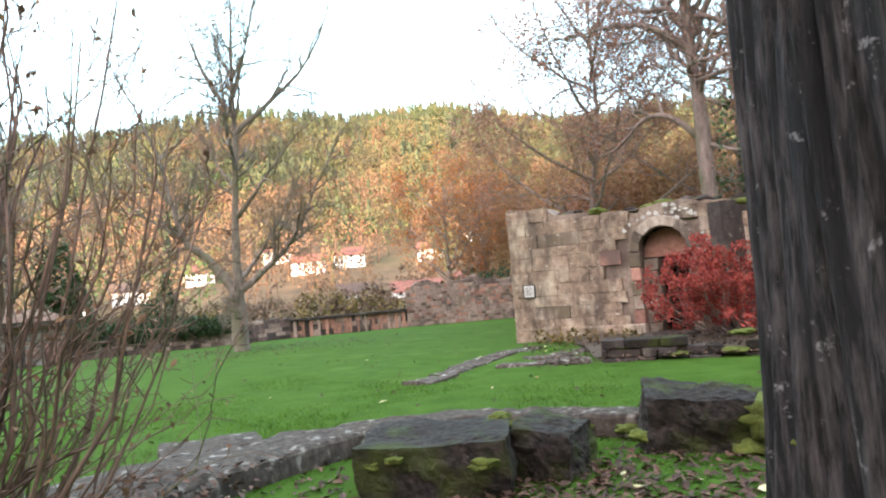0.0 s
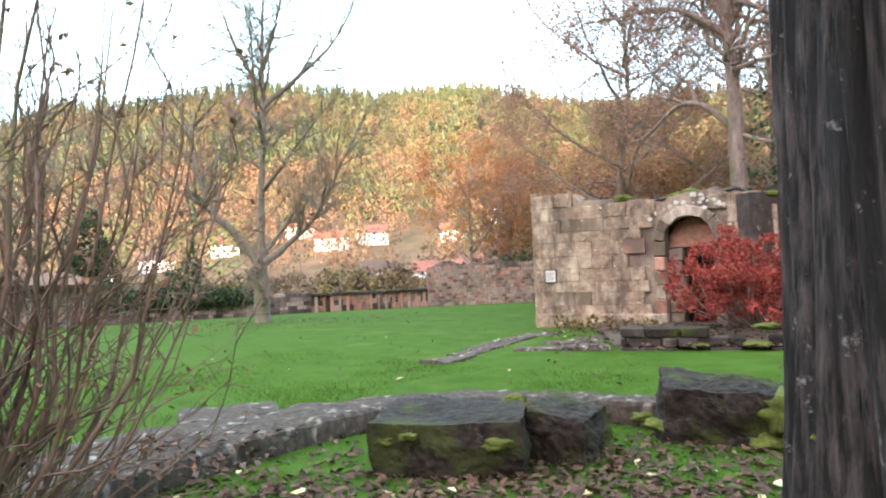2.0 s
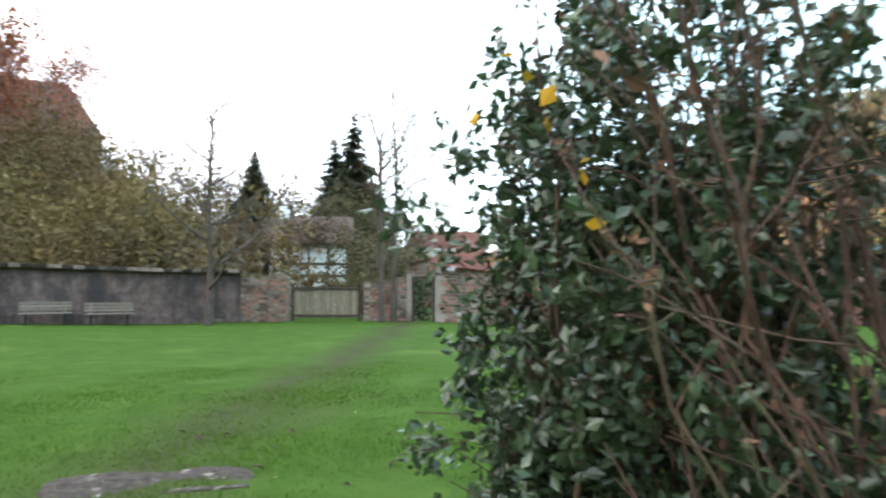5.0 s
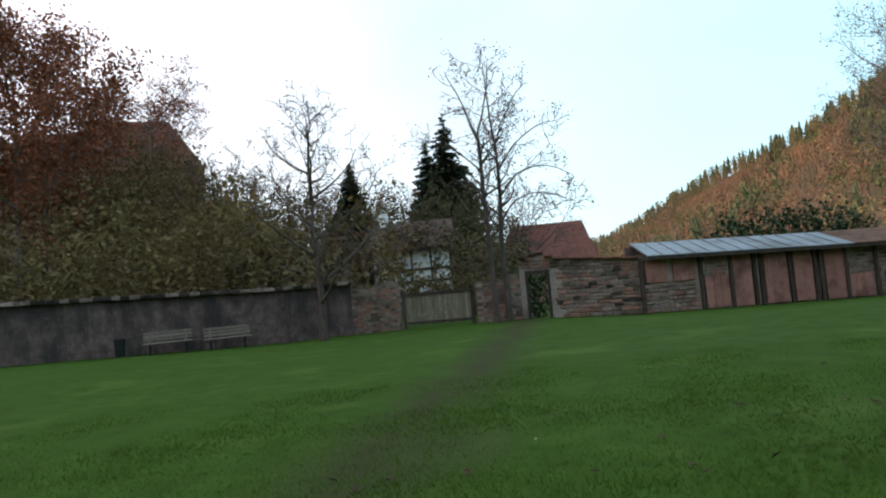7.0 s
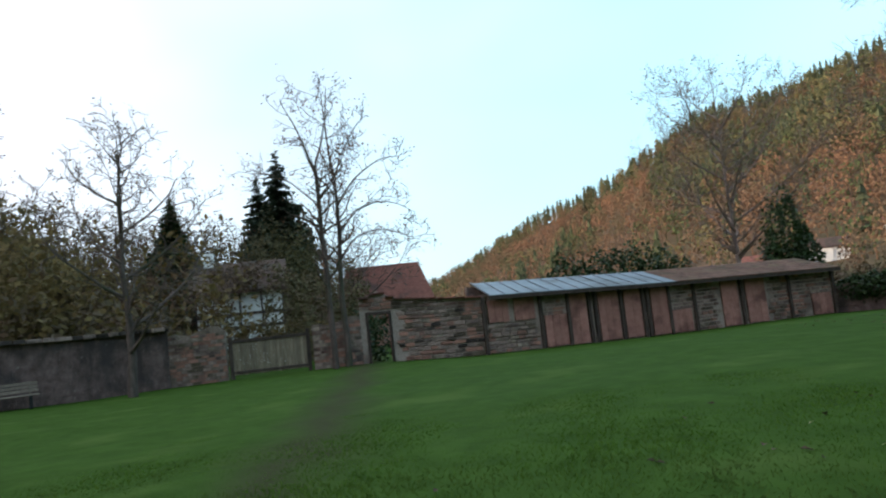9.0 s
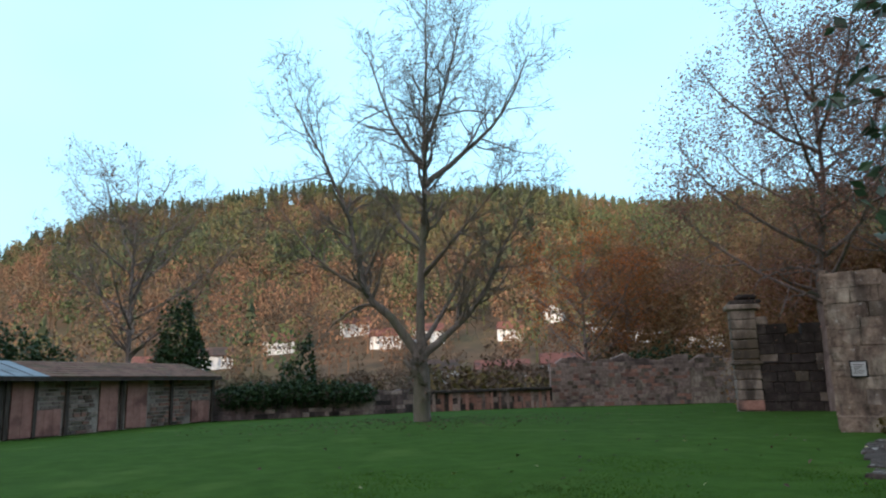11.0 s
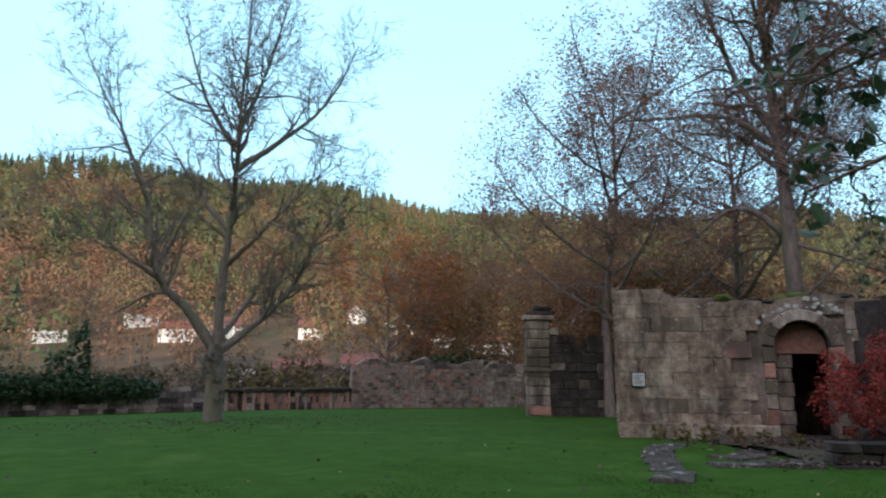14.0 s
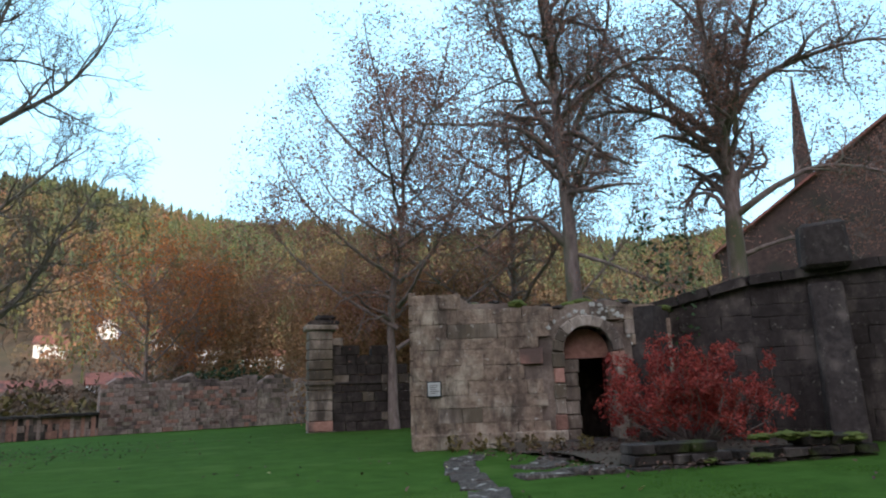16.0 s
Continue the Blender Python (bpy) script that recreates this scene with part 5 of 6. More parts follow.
MAIN = [([(0, 0, -0.3), (0, 0, 0.9), (0.02, 0, 2.3)], 0.32, 0.27),
        ([(0.05, 0, 2.2), (0.1, 0.1, 5), (0.3, 0.1, 8.5), (0.35, 0, 11.5), (0.5, 0.2, 15.6)], 0.18, 0.02),
        ([(-0.02, 0, 2.1), (-0.9, -0.3, 3.5), (-1.8, -0.5, 4.4), (-2.3, -0.4, 6.8), (-3.5, 0, 9.5), (-4.9, 0.3, 12.2)], 0.2, 0.015),
        ([(-1.8, -0.5, 4.4), (-3.4, -1.0, 5.6), (-4.8, -1.2, 7.6)], 0.09, 0.012),
        ([(0.1, 0, 2.2), (0.9, 0.4, 2.9), (2.0, 0.8, 4.0), (3.0, 1.0, 6.0), (4.2, 0.8, 8.2)], 0.17, 0.014),
        ([(0.3, 0.1, 8.2), (1.7, 0.3, 9.4), (3.2, 0.6, 11), (4.2, 0.4, 13.2)], 0.13, 0.014),
        ([(0.3, 0, 8.8), (-0.9, 0.5, 10.8), (-1.9, 0.5, 13.8)], 0.12, 0.014),
        ([(0.32, 0, 9.6), (1.2, -0.6, 11.6), (1.9, -0.5, 14.6)], 0.11, 0.014),
        ([(0.15, 0.1, 5), (1.6, -0.8, 6.3), (3.4, -1.2, 8.2)], 0.10, 0.014),
        ([(0.15, 0.1, 6), (-1.2, 1.4, 7.8), (-2.6, 2.2, 10)], 0.10, 0.014),
        ([(0.2, 0.1, 6.8), (0.6, -1.8, 8.4), (0.9, -3, 10.5)], 0.10, 0.014),
        ([(0.05, 0, 2.6), (0.8, 1.4, 4), (1.8, 2.6, 6.5)], 0.12, 0.014)]
tree("tall_tree", "tall bare grey-brown lawn tree with spreading limbs", -8.36, 25.34, MAIN, 51, BARK, LEAF_BROWN, 0.04, 3000, levels=4, density=(2.9, 3.2, 3.5, 3.8), ratio=0.42, angle=(28, 66), up=0.05, wander=0.17, maxlen=2.4, minlen=0.4, tip=0.007)
GATE_TREE = [([(0, 0, -0.3), (-0.05, 0, 4.5), (-0.1, 0, 7), (-0.25, 0, 10.4), (-0.3, 0.2, 14), (-0.1, 0.3, 17)], 0.26, 0.03),
             ([(-0.1, 0, 4.8), (-0.8, -0.2, 5.5), (-1.5, -0.3, 5.55), (-2.3, -0.3, 4.95), (-2.9, -0.2, 4.8)], 0.11, 0.02),
             ([(-0.1, 0, 7.1), (-0.7, -0.3, 7.7), (-1.5, -0.4, 8.2), (-2.8, -0.5, 8.3), (-4, -0.4, 8.5)], 0.12, 0.02),
             ([(-0.15, 0, 7.6), (-1.0, 0.2, 9.3), (-1.6, 0.3, 11.5), (-2.2, 0.2, 14)], 0.12, 0.02),
             ([(-0.1, 0, 7.4), (0.7, 0.3, 9), (1.4, 0.4, 11.2), (1.8, 0.3, 14)], 0.12, 0.02),
             ([(-0.1, 0, 8.4), (1.0, -0.4, 9.2), (2.2, -0.6, 9.6), (3.6, -0.6, 9.3)], 0.09, 0.02),
             ([(0.05, 0, 4.6), (0.8, -0.2, 4.3), (1.6, -0.3, 3.9), (2.6, -0.3, 3.5)], 0.07, 0.012),
             ([(-0.1, 0, 8), (0.2, 1.8, 9.8), (0.4, 3, 12)], 0.1, 0.02),
             ([(-0.2, 0, 9.5), (-0.4, -1.6, 11), (-0.6, -2.6, 13.5)], 0.09, 0.02)]
WALL_TREE = [([(0, 0, -0.3), (0, 0, 4.5), (0, 0, 8), (-0.1, 0, 10.5), (-0.3, 0.2, 14), (0, 0.3, 18)], 0.38, 0.03),
             ([(0, 0, 8.6), (-1.0, 0.3, 9.8), (-2.4, 0.5, 11.4), (-3.6, 0.3, 13.5), (-4.2, 0, 15.5)], 0.17, 0.02),
             ([(0, 0, 7.6), (-1.2, -0.3, 9.3), (-2.8, -0.6, 10.0), (-4.4, -0.5, 9.9), (-5.5, -0.4, 9.0)], 0.14, 0.02),
             ([(0.1, 0, 9.2), (1.2, 0.3, 10.6), (2.6, 0.5, 11.2), (4.4, 0.5, 11.4), (6, 0.3, 10.8)], 0.16, 0.02),
             ([(0.05, 0, 8.8), (0.8, -0.5, 11), (1.5, -0.6, 13.5), (2, -0.5, 16)], 0.15, 0.02),
             ([(0.1, 0, 6.2), (1.3, -0.3, 6.9), (2.6, -0.5, 7.3), (4.2, -0.4, 6.9), (5.6, -0.2, 6.6)], 0.13, 0.02),
             ([(0.1, 0, 4.9), (1.2, 0.3, 5.3), (2.4, 0.5, 5.5), (3.6, 0.5, 5.2)], 0.1, 0.02),
             ([(-0.05, 0, 6.3), (-0.7, -0.2, 7.0), (-1.3, -0.3, 6.6), (-1.4, -0.3, 5.4), (-1.2, -0.3, 4.2)], 0.09, 0.015),
             ([(0, 0, 9), (0.3, 1.8, 11), (0.5, 3, 13.5)], 0.12, 0.02),
             ([(0, 0, 9.5), (-0.2, -1.8, 11.2), (-0.4, -3, 13.4)], 0.12, 0.02)]
big_kw = dict(levels=4, density=(2.8, 2.6, 2.8, 3.2), ratio=0.45, angle=(30, 78), up=0.0, wander=0.28, maxlen=2.4, minlen=0.45, tip=0.006)
tree("tall_tree", "tall tree with thin purplish-brown leaves behind the ruin wall", 6.62, 17.75, GATE_TREE, 52, BARK_DARK, LEAF_RUSSET, 0.036, 30000, spread=0.16, turn=-39.6, **big_kw)
tree("tall_tree", "tall dark-limbed tree behind the boundary wall", 13.05, 17.65, WALL_TREE, 53, BARK_DARK, LEAF_RUSSET, 0.042, 48000, spread=0.18, turn=-52, **big_kw)
tree("tall_tree", "broad tree with russet leaves beyond the gate", 5.2, 26.0, auto_limbs(8, 13.5, 0.22, 5.4, 14, 0.2, (0.6, 0)), 54, BARK_DARK, LEAF_RUSSET, 0.048, 46000, spread=0.28, **{**big_kw, "levels": 3, "density": (2.0, 2.6, 3.0)})
tree("tall_tree", "russet tree among the trees behind the ruin", 11.5, 27.5, auto_limbs(9, 14.5, 0.25, 6.5, 12, 0.2), 58, BARK_DARK, LEAF_RUSSET, 0.045, 32000, spread=0.2, **{**big_kw, "levels": 3})
tree("orange_tree", "tree with dense orange autumn leaves behind the wall", -0.7, 47.5, auto_limbs(10, 10.5, 0.2, 4.6, 12, 0.2), 55, BARK_DARK, LEAF_ORANGE, 0.07, 10500, spread=0.25, levels=3, density=(1.6, 1.8, 2), ratio=0.45, maxlen=2, minlen=0.4, tip=0.008)
tree("small_tree", "half-bare brownish tree beside the orange one", 1.9, 48.0, auto_limbs(11, 8.6, 0.17, 4.6, 11, 0.15), 56, BARK_DARK, LEAF_BROWN, 0.06, 4500, spread=0.2, levels=3, density=(1.6, 1.8, 2), ratio=0.45, maxlen=2, minlen=0.4, tip=0.008)
tree("tall_tree", "tall fine-twigged bare tree behind the shed", -34.8, 51.5, auto_limbs(12, 19, 0.3, 8.5, 15, 0.25), 57, BARK_DARK, LEAF_BROWN, 0.1, 2600, spread=0.25, levels=3, density=(1.8, 2.0, 2.0), ratio=0.45, maxlen=3, minlen=0.5, tip=0.011)
FORKED = [([(0, 0, -0.3), (0, 0, 4), (-0.1, 0, 7.4)], 0.13, 0.07),
          ([(-0.1, 0, 7.4), (-0.6, 0, 9), (-1.2, 0.1, 10.4)], 0.06, 0.012),
          ([(-0.1, 0, 7.4), (0.35, 0.1, 9), (0.6, 0, 10.7)], 0.06, 0.012),
          ([(-0.05, 0, 6), (-1.0, 0.1, 7.1), (-1.8, 0.2, 7.5), (-2.6, 0.2, 7.6)], 0.035, 0.01),
          ([(0, 0, 5), (0.3, -0.9, 6.2), (0.3, -1.6, 7.6)], 0.035, 0.01),
          ([(-0.05, 0, 6.4), (0.8, 0.3, 7.6), (1.3, 0.4, 8.8)], 0.035, 0.01)]
ARCHING = [([(0, 0, -0.3), (0.05, 0, 4), (0.1, 0, 7), (-0.1, 0, 10.7)], 0.15, 0.015),
           ([(0.05, 0, 4.1), (0.8, 0.1, 4.9), (1.9, 0.2, 5.1), (3.1, 0.2, 4.6)], 0.05, 0.01),
           ([(0.06, 0, 5.0), (0.9, -0.2, 5.9), (2.0, -0.3, 6.1), (3.1, -0.3, 5.6)], 0.05, 0.01),
           ([(0.08, 0, 6.0), (0.9, 0.2, 7.2), (1.9, 0.3, 7.9), (2.6, 0.3, 8.0)], 0.05, 0.01),
           ([(0.1, 0, 7.2), (0.7, 0, 8.6), (1.4, 0.1, 9.6)], 0.045, 0.01),
           ([(0.05, 0, 6.6), (-0.7, 0.2, 7.8), (-1.1, 0.2, 9)], 0.04, 0.01),
           ([(0.05, 0, 5.4), (0, 1.0, 6.6), (0.1, 1.7, 8)], 0.04, 0.01)]
for x, y, limbs, sd in ((-27.5, 12.1, FORKED, 61), (-27.7, 12.75, ARCHING, 62)):
    tree("slender_tree", "slender thin-branched tree beside the small door", x, y, limbs, sd, BARK_SHADE, LEAF_BROWN, 0.05, 900, turn=63, levels=3, density=(2.2, 2.4, 2.4), ratio=0.4, wander=0.2, maxlen=1.6, minlen=0.35, tip=0.010)
tree("fruit_tree", "gnarled dark old fruit tree by the wall", -28.8, 5.4, auto_limbs(63, 8.6, 0.18, 3.4, 9, 0.16), 63, BARK_SHADE, LEAF_OLIVE, 0.05, 900, levels=3, density=(2.2, 2.4, 2.4), ratio=0.45, wander=0.28, maxlen=1.8, minlen=0.35, tip=0.011)
tree("copper_beech", "large beech with coppery red leaves on the slope", -60.5, -10.5, auto_limbs(64, 21, 0.45, 9, 15, 0.12), 64, BARK_DARK, LEAF_COPPER, 0.16, 30000, spread=0.6, levels=3, density=(1.0, 1.1, 1.2), ratio=0.45, maxlen=3, minlen=0.6, tip=0.012)


tree("pine", "dark flat-crowned tree beside the gabled building", -81.0, -1.5, auto_limbs(65, 19, 0.35, 8.5, 13, 0.45), 65, BARK_DARK, LEAF_COPPER, 0.13, 8000, spread=0.3, levels=3, density=(1.2, 1.4, 1.4), ratio=0.45, angle=(40, 80), up=-0.02, maxlen=3, minlen=0.5, tip=0.016)
for x, y, h, sd in ((-72.0, 8.5, 10.5, 66), (-70.0, 4.0, 10, 67), (-66.0, 12.5, 9.5, 68), (-63.0, 16.0, 9.5, 69), (-57.0, 28.5, 9.0, 70)):
    tree("bare_tree", "bare grey-brown tree on the slope", x, y, auto_limbs(sd, h, 0.2, 6.0, 12, 0.2), sd, BARK_SHADE, LEAF_BROWN, 0.1, 500, spread=0.3, levels=3, density=(1.3, 1.5, 1.5), ratio=0.45, maxlen=2.5, minlen=0.5, tip=0.018)


def conifer(name, label, x, y, h, r, seed, z=None, leaf=LEAF_IVY, dense=1.0):
    """Spruce: trunk and drooping whorls of flat needle sprays."""
    rng = random.Random(seed)
    t = thing(name, label, "conifer", Matrix.Translation((x, y, ground_z(x, y) if z is None else z)))
    tubes = [([Vector((0, 0, -0.3)), Vector((0, 0, h * 0.5)), Vector((0, 0, h))], [h * 0.014, h * 0.009, 0.01])]
    spots = []
    verts, faces = [], []
    zz = h * 0.06
    while zz < h * 0.98:
        rr = r * (1 - zz / h) ** 0.85 * rng.uniform(0.75, 1.15) + 0.1
        n = max(6, int(22 * dense * (0.4 + rr / r)))
        for i in range(n):
            a = rng.uniform(0, 6.283)
            u, w = Vector((math.cos(a), math.sin(a), 0)), Vector((-math.sin(a), math.cos(a), 0))
            L = rr * rng.uniform(0.55, 1.15)
            zj, droop = zz + h * rng.uniform(-0.02, 0.02), rng.uniform(0.05, 0.5)
            k = 4
            for s in range(k):
                f0, f1 = s / k, (s + 1) / k
                c0, c1 = Vector((0, 0, zj)) + u * L * f0 + Vector((0, 0, -L * droop * f0 ** 1.5)), Vector((0, 0, zj)) + u * L * f1 + Vector((0, 0, -L * droop * f1 ** 1.5 + 0.1))
                wd = L * 0.3 * (1 - f0 * 0.6)
                o = len(verts)
                verts += [c0, c1 + w * wd + Vector((0, 0, -0.3 * wd)), c1, c1 - w * wd + Vector((0, 0, -0.3 * wd))]
                faces += [(o, o + 1, o + 2), (o, o + 2, o + 3)]
                hang = Vector((rng.gauss(0, 0.08), rng.gauss(0, 0.08), -wd * rng.uniform(0.7, 1.5)))
                o = len(verts)
                verts += [c0, c1, c1 + hang * 0.5, c0.lerp(c1, 0.5) + hang]
                faces += [(o, o + 1, o + 2), (o, o + 2, o + 3)]
        zz += h * 0.016 * rng.uniform(0.8, 1.2)
    part("trunk", tubes_mesh("trunk", tubes, BARK_DARK), None, t)
    part("crown", mesh_of("crown", verts, faces, leaf), None, t)
    return t


conifer("spruce", "tall dark green spruce behind the gate", -59.0, 23.4, 18.0, 5.2, 71, -1.0, SPRUCE)
conifer("spruce", "dark spruce close behind the taller one", -60.3, 22.0, 16.0, 4.4, 72, -1.0, SPRUCE)
conifer("thuja", "dark columnar evergreen tree beside the house", -50.5, 12.3, 11.3, 3.6, 73, -0.5, dense=1.8)
conifer("cypress", "dark slender evergreen seen through the doorway", 6.2, 20.5, 3.4, 0.7, 75, dense=1.5)


def clump_cloud(name, label, category, spots, leaf, size, per, seed, kind="stuff"):
    """Thicket of leafy clumps; spots: (x, y, radius, height)."""
    rng = np.random.default_rng(seed)
    vs, fs, o = [], [], 0
    for x, y, r, h, *lift in spots:
        z0 = ground_z(x, y) + sum(lift)
        n = int(per * (r * h) ** 0.8)
        d = rng.normal(size=(n, 3))
        d /= np.linalg.norm(d, axis=1)[:, None]
        k = rng.uniform(0.45, 1.0, n)[:, None] ** 0.5
        wob = 1 + 0.25 * np.sin(d[:, :1] * 5 + x) * np.sin(d[:, 1:2] * 4 + y)
        c = d * k * wob * [r, r, h * 0.55] + [x, y, z0 + h * 0.5]
        u = rng.normal(size=(n, 3))
        u /= np.linalg.norm(u, axis=1)[:, None]
        w = np.cross(u, rng.normal(size=(n, 3)))
        w /= np.linalg.norm(w, axis=1)[:, None]
        s = (size * rng.uniform(0.5, 1.4, n))[:, None]
        q = np.stack([c - u * s, c + w * s * 0.6, c + u * s, c - w * s * 0.6], 1).reshape(-1, 3)
        vs.append(q)
        i = o + 4 * np.arange(n)[:, None]
        fs.append(np.concatenate([i + [0, 1, 2], i + [0, 2, 3]], 0))
        o += 4 * n
    me = mesh_of(name, np.concatenate(vs).tolist(), np.concatenate(fs).tolist(), leaf)
    return thing(name, label, category, kind=kind, data=me)


rng = random.Random(80)
west = [(-34 - rng.uniform(0, 26), rng.uniform(-34, 9), rng.uniform(1.8, 3.4), rng.uniform(4.0, 8.5)) for _ in range(120)]
west += [(-65 + rng.uniform(-3, 3), -13 + i * 1.15, rng.uniform(2.2, 3.2), rng.uniform(11.6, 13.8)) for i in range(14)]
west += [(-62 - rng.uniform(0, 14), rng.uniform(-30, 8), rng.uniform(2.5, 4), rng.uniform(8, 12)) for _ in range(30)] + [(-76 + rng.uniform(-3, 3), -6 + i * 2.2, 2.6, 11 + rng.uniform(-2, 2)) for i in range(6)]
clump_cloud("hillside_thicket", "olive and brown autumn thicket on the slope behind the wall", "thicket", west, LEAF_OLIVE, 0.15, 62, 81)
clump_cloud("hillside_scrub", "bare brown scrub on the slope behind the wall", "thicket", [(-35 - rng.uniform(0, 30), rng.uniform(-30, 9.5), rng.uniform(1.2, 2.4), rng.uniform(2.0, 5)) for _ in range(50)], FOREST_BROWN, 0.2, 60, 82)
north = [(rng.uniform(-60, 45), 45 + rng.uniform(0, 40), rng.uniform(1.3, 2.6), rng.uniform(1.5, 3.4)) for _ in range(150)]
clump_cloud("valley_scrub", "brown leafless scrub beyond the wall", "thicket", north, FOREST_BROWN, 0.2, 65, 83)
clump_cloud("valley_hedges", "brown leafless hedges among the valley houses", "thicket", [(rng.uniform(-62, 45), 88 + rng.uniform(0, 34), rng.uniform(1.6, 3.0), rng.uniform(2.6, 4.8)) for _ in range(150)], FOREST_BROWN, 0.22, 75, 103)
clump_cloud("valley_bushes", "yellow-brown bushes beyond the wall", "thicket", [(rng.uniform(-50, 40), 46 + rng.uniform(0, 45), rng.uniform(1.2, 2.2), rng.uniform(1.4, 3.0)) for _ in range(60)], LEAF_OLIVE, 0.2, 60, 84)
clump_cloud("ivy_mound", "dark green ivy mound covering the wall corner", "ivy", [(-18.6 + i * 0.6, 33.4 + i * 0.4, 0.75, 1.25 - 0.04 * abs(i - 4), 0.5) for i in range(10)], LEAF_IVY, 0.08, 1100, 85)
clump_cloud("ivy_tree", "ivy-covered stump rising behind the wall", "ivy", [(-16.6, 35.9, 0.6, 2.8), (-15.9, 36.4, 0.5, 4.0)], LEAF_IVY, 0.1, 500, 86)
clump_cloud("garden_hedge", "brown-green garden hedge below the timbered house", "hedge", [(-43.0 + i * 0.3, 13.5 + i * 0.9, 1.0, 2.3 + 0.25 * math.sin(i * 2)) for i in range(8)], LEAF_OLIVE, 0.1, 300, 97)
clump_cloud("garden_thicket", "dark brown leafless garden bushes round the timbered house", "thicket", [(-44.4, 11.6, 1.5, 5.4), (-44.9, 10.0, 1.6, 5.8), (-45.8, 18.6, 1.3, 4.6), (-46.0, 20.4, 1.5, 5.6), (-46.6, 22.4, 1.6, 4.8), (-47.0, 15.2, 1.4, 2.2, 3.7), (-47.2, 17.3, 1.2, 1.6, 4.0), (-33.2, 12.7, 1.2, 4.3), (-34.0, 14.6, 1.4, 4.2), (-33.6, 16.6, 1.2, 3.6), (-44.6, 13.2, 1.1, 4.6), (-45.0, 14.3, 1.5, 1.9, 4.3), (-45.2, 16.4, 1.6, 2.0, 4.3)] + [(-53.0 - i % 2, 8.5 + 1.7 * i, 1.9, 8.0 + (i * 37 % 10) * 0.25) for i in range(11)], FOREST_BROWN, 0.09, 420, 101)
# ivy added so the open doorway reads dark instead of showing lawn
clump_cloud("doorway_ivy", "dark ivy clumps added behind the small doorway to darken it", "ivy", [(-29.3, 14.3, 0.8, 2.2), (-29.6, 15.2, 0.7, 2.0)], LEAF_IVY, 0.08, 420, 102)
clump_cloud("ivy_clad_tree", "dark ivy-clad tree behind the shed", "ivy", [(-30.0, 50.0, 1.5, 8.5), (-29.2, 50.6, 1.2, 6.0), (-30.8, 49.6, 1.3, 5.0)], LEAF_IVY, 0.16, 330, 98)
clump_cloud("russet_thicket", "russet-brown leafy undergrowth trees behind the ruin", "thicket", [(5.5 + rng.uniform(0, 14), 29.5 + rng.uniform(0, 6), rng.uniform(1.6, 2.6), rng.uniform(5.4, 8.0)) for _ in range(26)] + [(rng.uniform(1, 22), 44 + rng.uniform(0, 8), rng.uniform(1.8, 3.0), rng.uniform(9.0, 12.0)) for _ in range(24)], LEAF_TAN, 0.09, 330, 99)
clump_cloud("hedge", "dark green clipped hedge behind the shed roof", "hedge", [(-28.4 + i * 0.42, 22.4 + i * 1.05, 1.2, 4.05 + 0.25 * math.sin(i * 1.7)) for i in range(2, 8)], LEAF_IVY, 0.1, 420, 87)
clump_cloud("wall_ivy", "dark ivy patch on the high rubble wall", "ivy", [(0.9 + i * 0.8, 41.7 + i * 0.08, 0.6, 3.3 - 0.2 * abs(i - 2.5)) for i in range(6)], LEAF_IVY, 0.09, 380, 88)
clump_cloud("wall_top_ivy", "ivy hanging over the dark boundary wall", "ivy", [(5.9, 14.45, 0.4, 5.0), (6.4, 14.0, 0.35, 5.4)], LEAF_IVY, 0.06, 240, 89)
clump_cloud("gate_brambles", "pale green weeds at the foot of the ruin wall", "weeds", [(1.75 + i * 0.3, 15.8 - i * 0.42, 0.16, 0.3) for i in range(6)], LEAF_OLIVE, 0.05, 700, 90)


# ---- wooded valley sides ----
def forest(name, label, template, spots, material, seed):
    tv, tf = template
    rng = np.random.default_rng(seed)
    n = len(spots)
    xy = np.array(spots)
    a = rng.uniform(0, 6.283, n)
    s = xy[:, 2] * rng.uniform(0.75, 1.2, n)
    wide = s * rng.uniform(0.85, 1.2, n)
    ca, sa = np.cos(a)[:, None], np.sin(a)[:, None]
    x = xy[:, 0, None] + wide[:, None] * (tv[:, 0] * ca - tv[:, 1] * sa)
    y = xy[:, 1, None] + wide[:, None] * (tv[:, 0] * sa + tv[:, 1] * ca)
    z = land(xy[:, 0], xy[:, 1])[:, None] - 0.3 + s[:, None] * tv[:, 2]
    v = np.stack([x, y, z], -1).reshape(-1, 3)
    f = (tf[None] + (np.arange(n) * len(tv))[:, None, None]).reshape(-1, 3)
    return thing(name, label, "forest", kind="stuff", data=mesh_of(name, v.tolist(), f.tolist(), material))


def conifer_template(seed):
    rng = np.random.default_rng(seed)
    v, f = [], []
    for k in range(7):
        z0 = 0.06 + k * 0.13
        r = 0.17 * (1 - z0) ** 0.8 + 0.012
        o = len(v)
        m = 9
        v.append((0, 0, z0 + 0.2))
        for i in range(m):
            q = 6.283 * i / m + k
            rr = r * (1.15 if i % 2 else 0.6) * rng.uniform(0.8, 1.2)
            v.append((math.cos(q) * rr, math.sin(q) * rr, z0 + rng.uniform(-0.02, 0.02)))
        f += [(o, o + 1 + i, o + 1 + (i + 1) % m) for i in range(m)]
    return np.array(v), np.array(f)


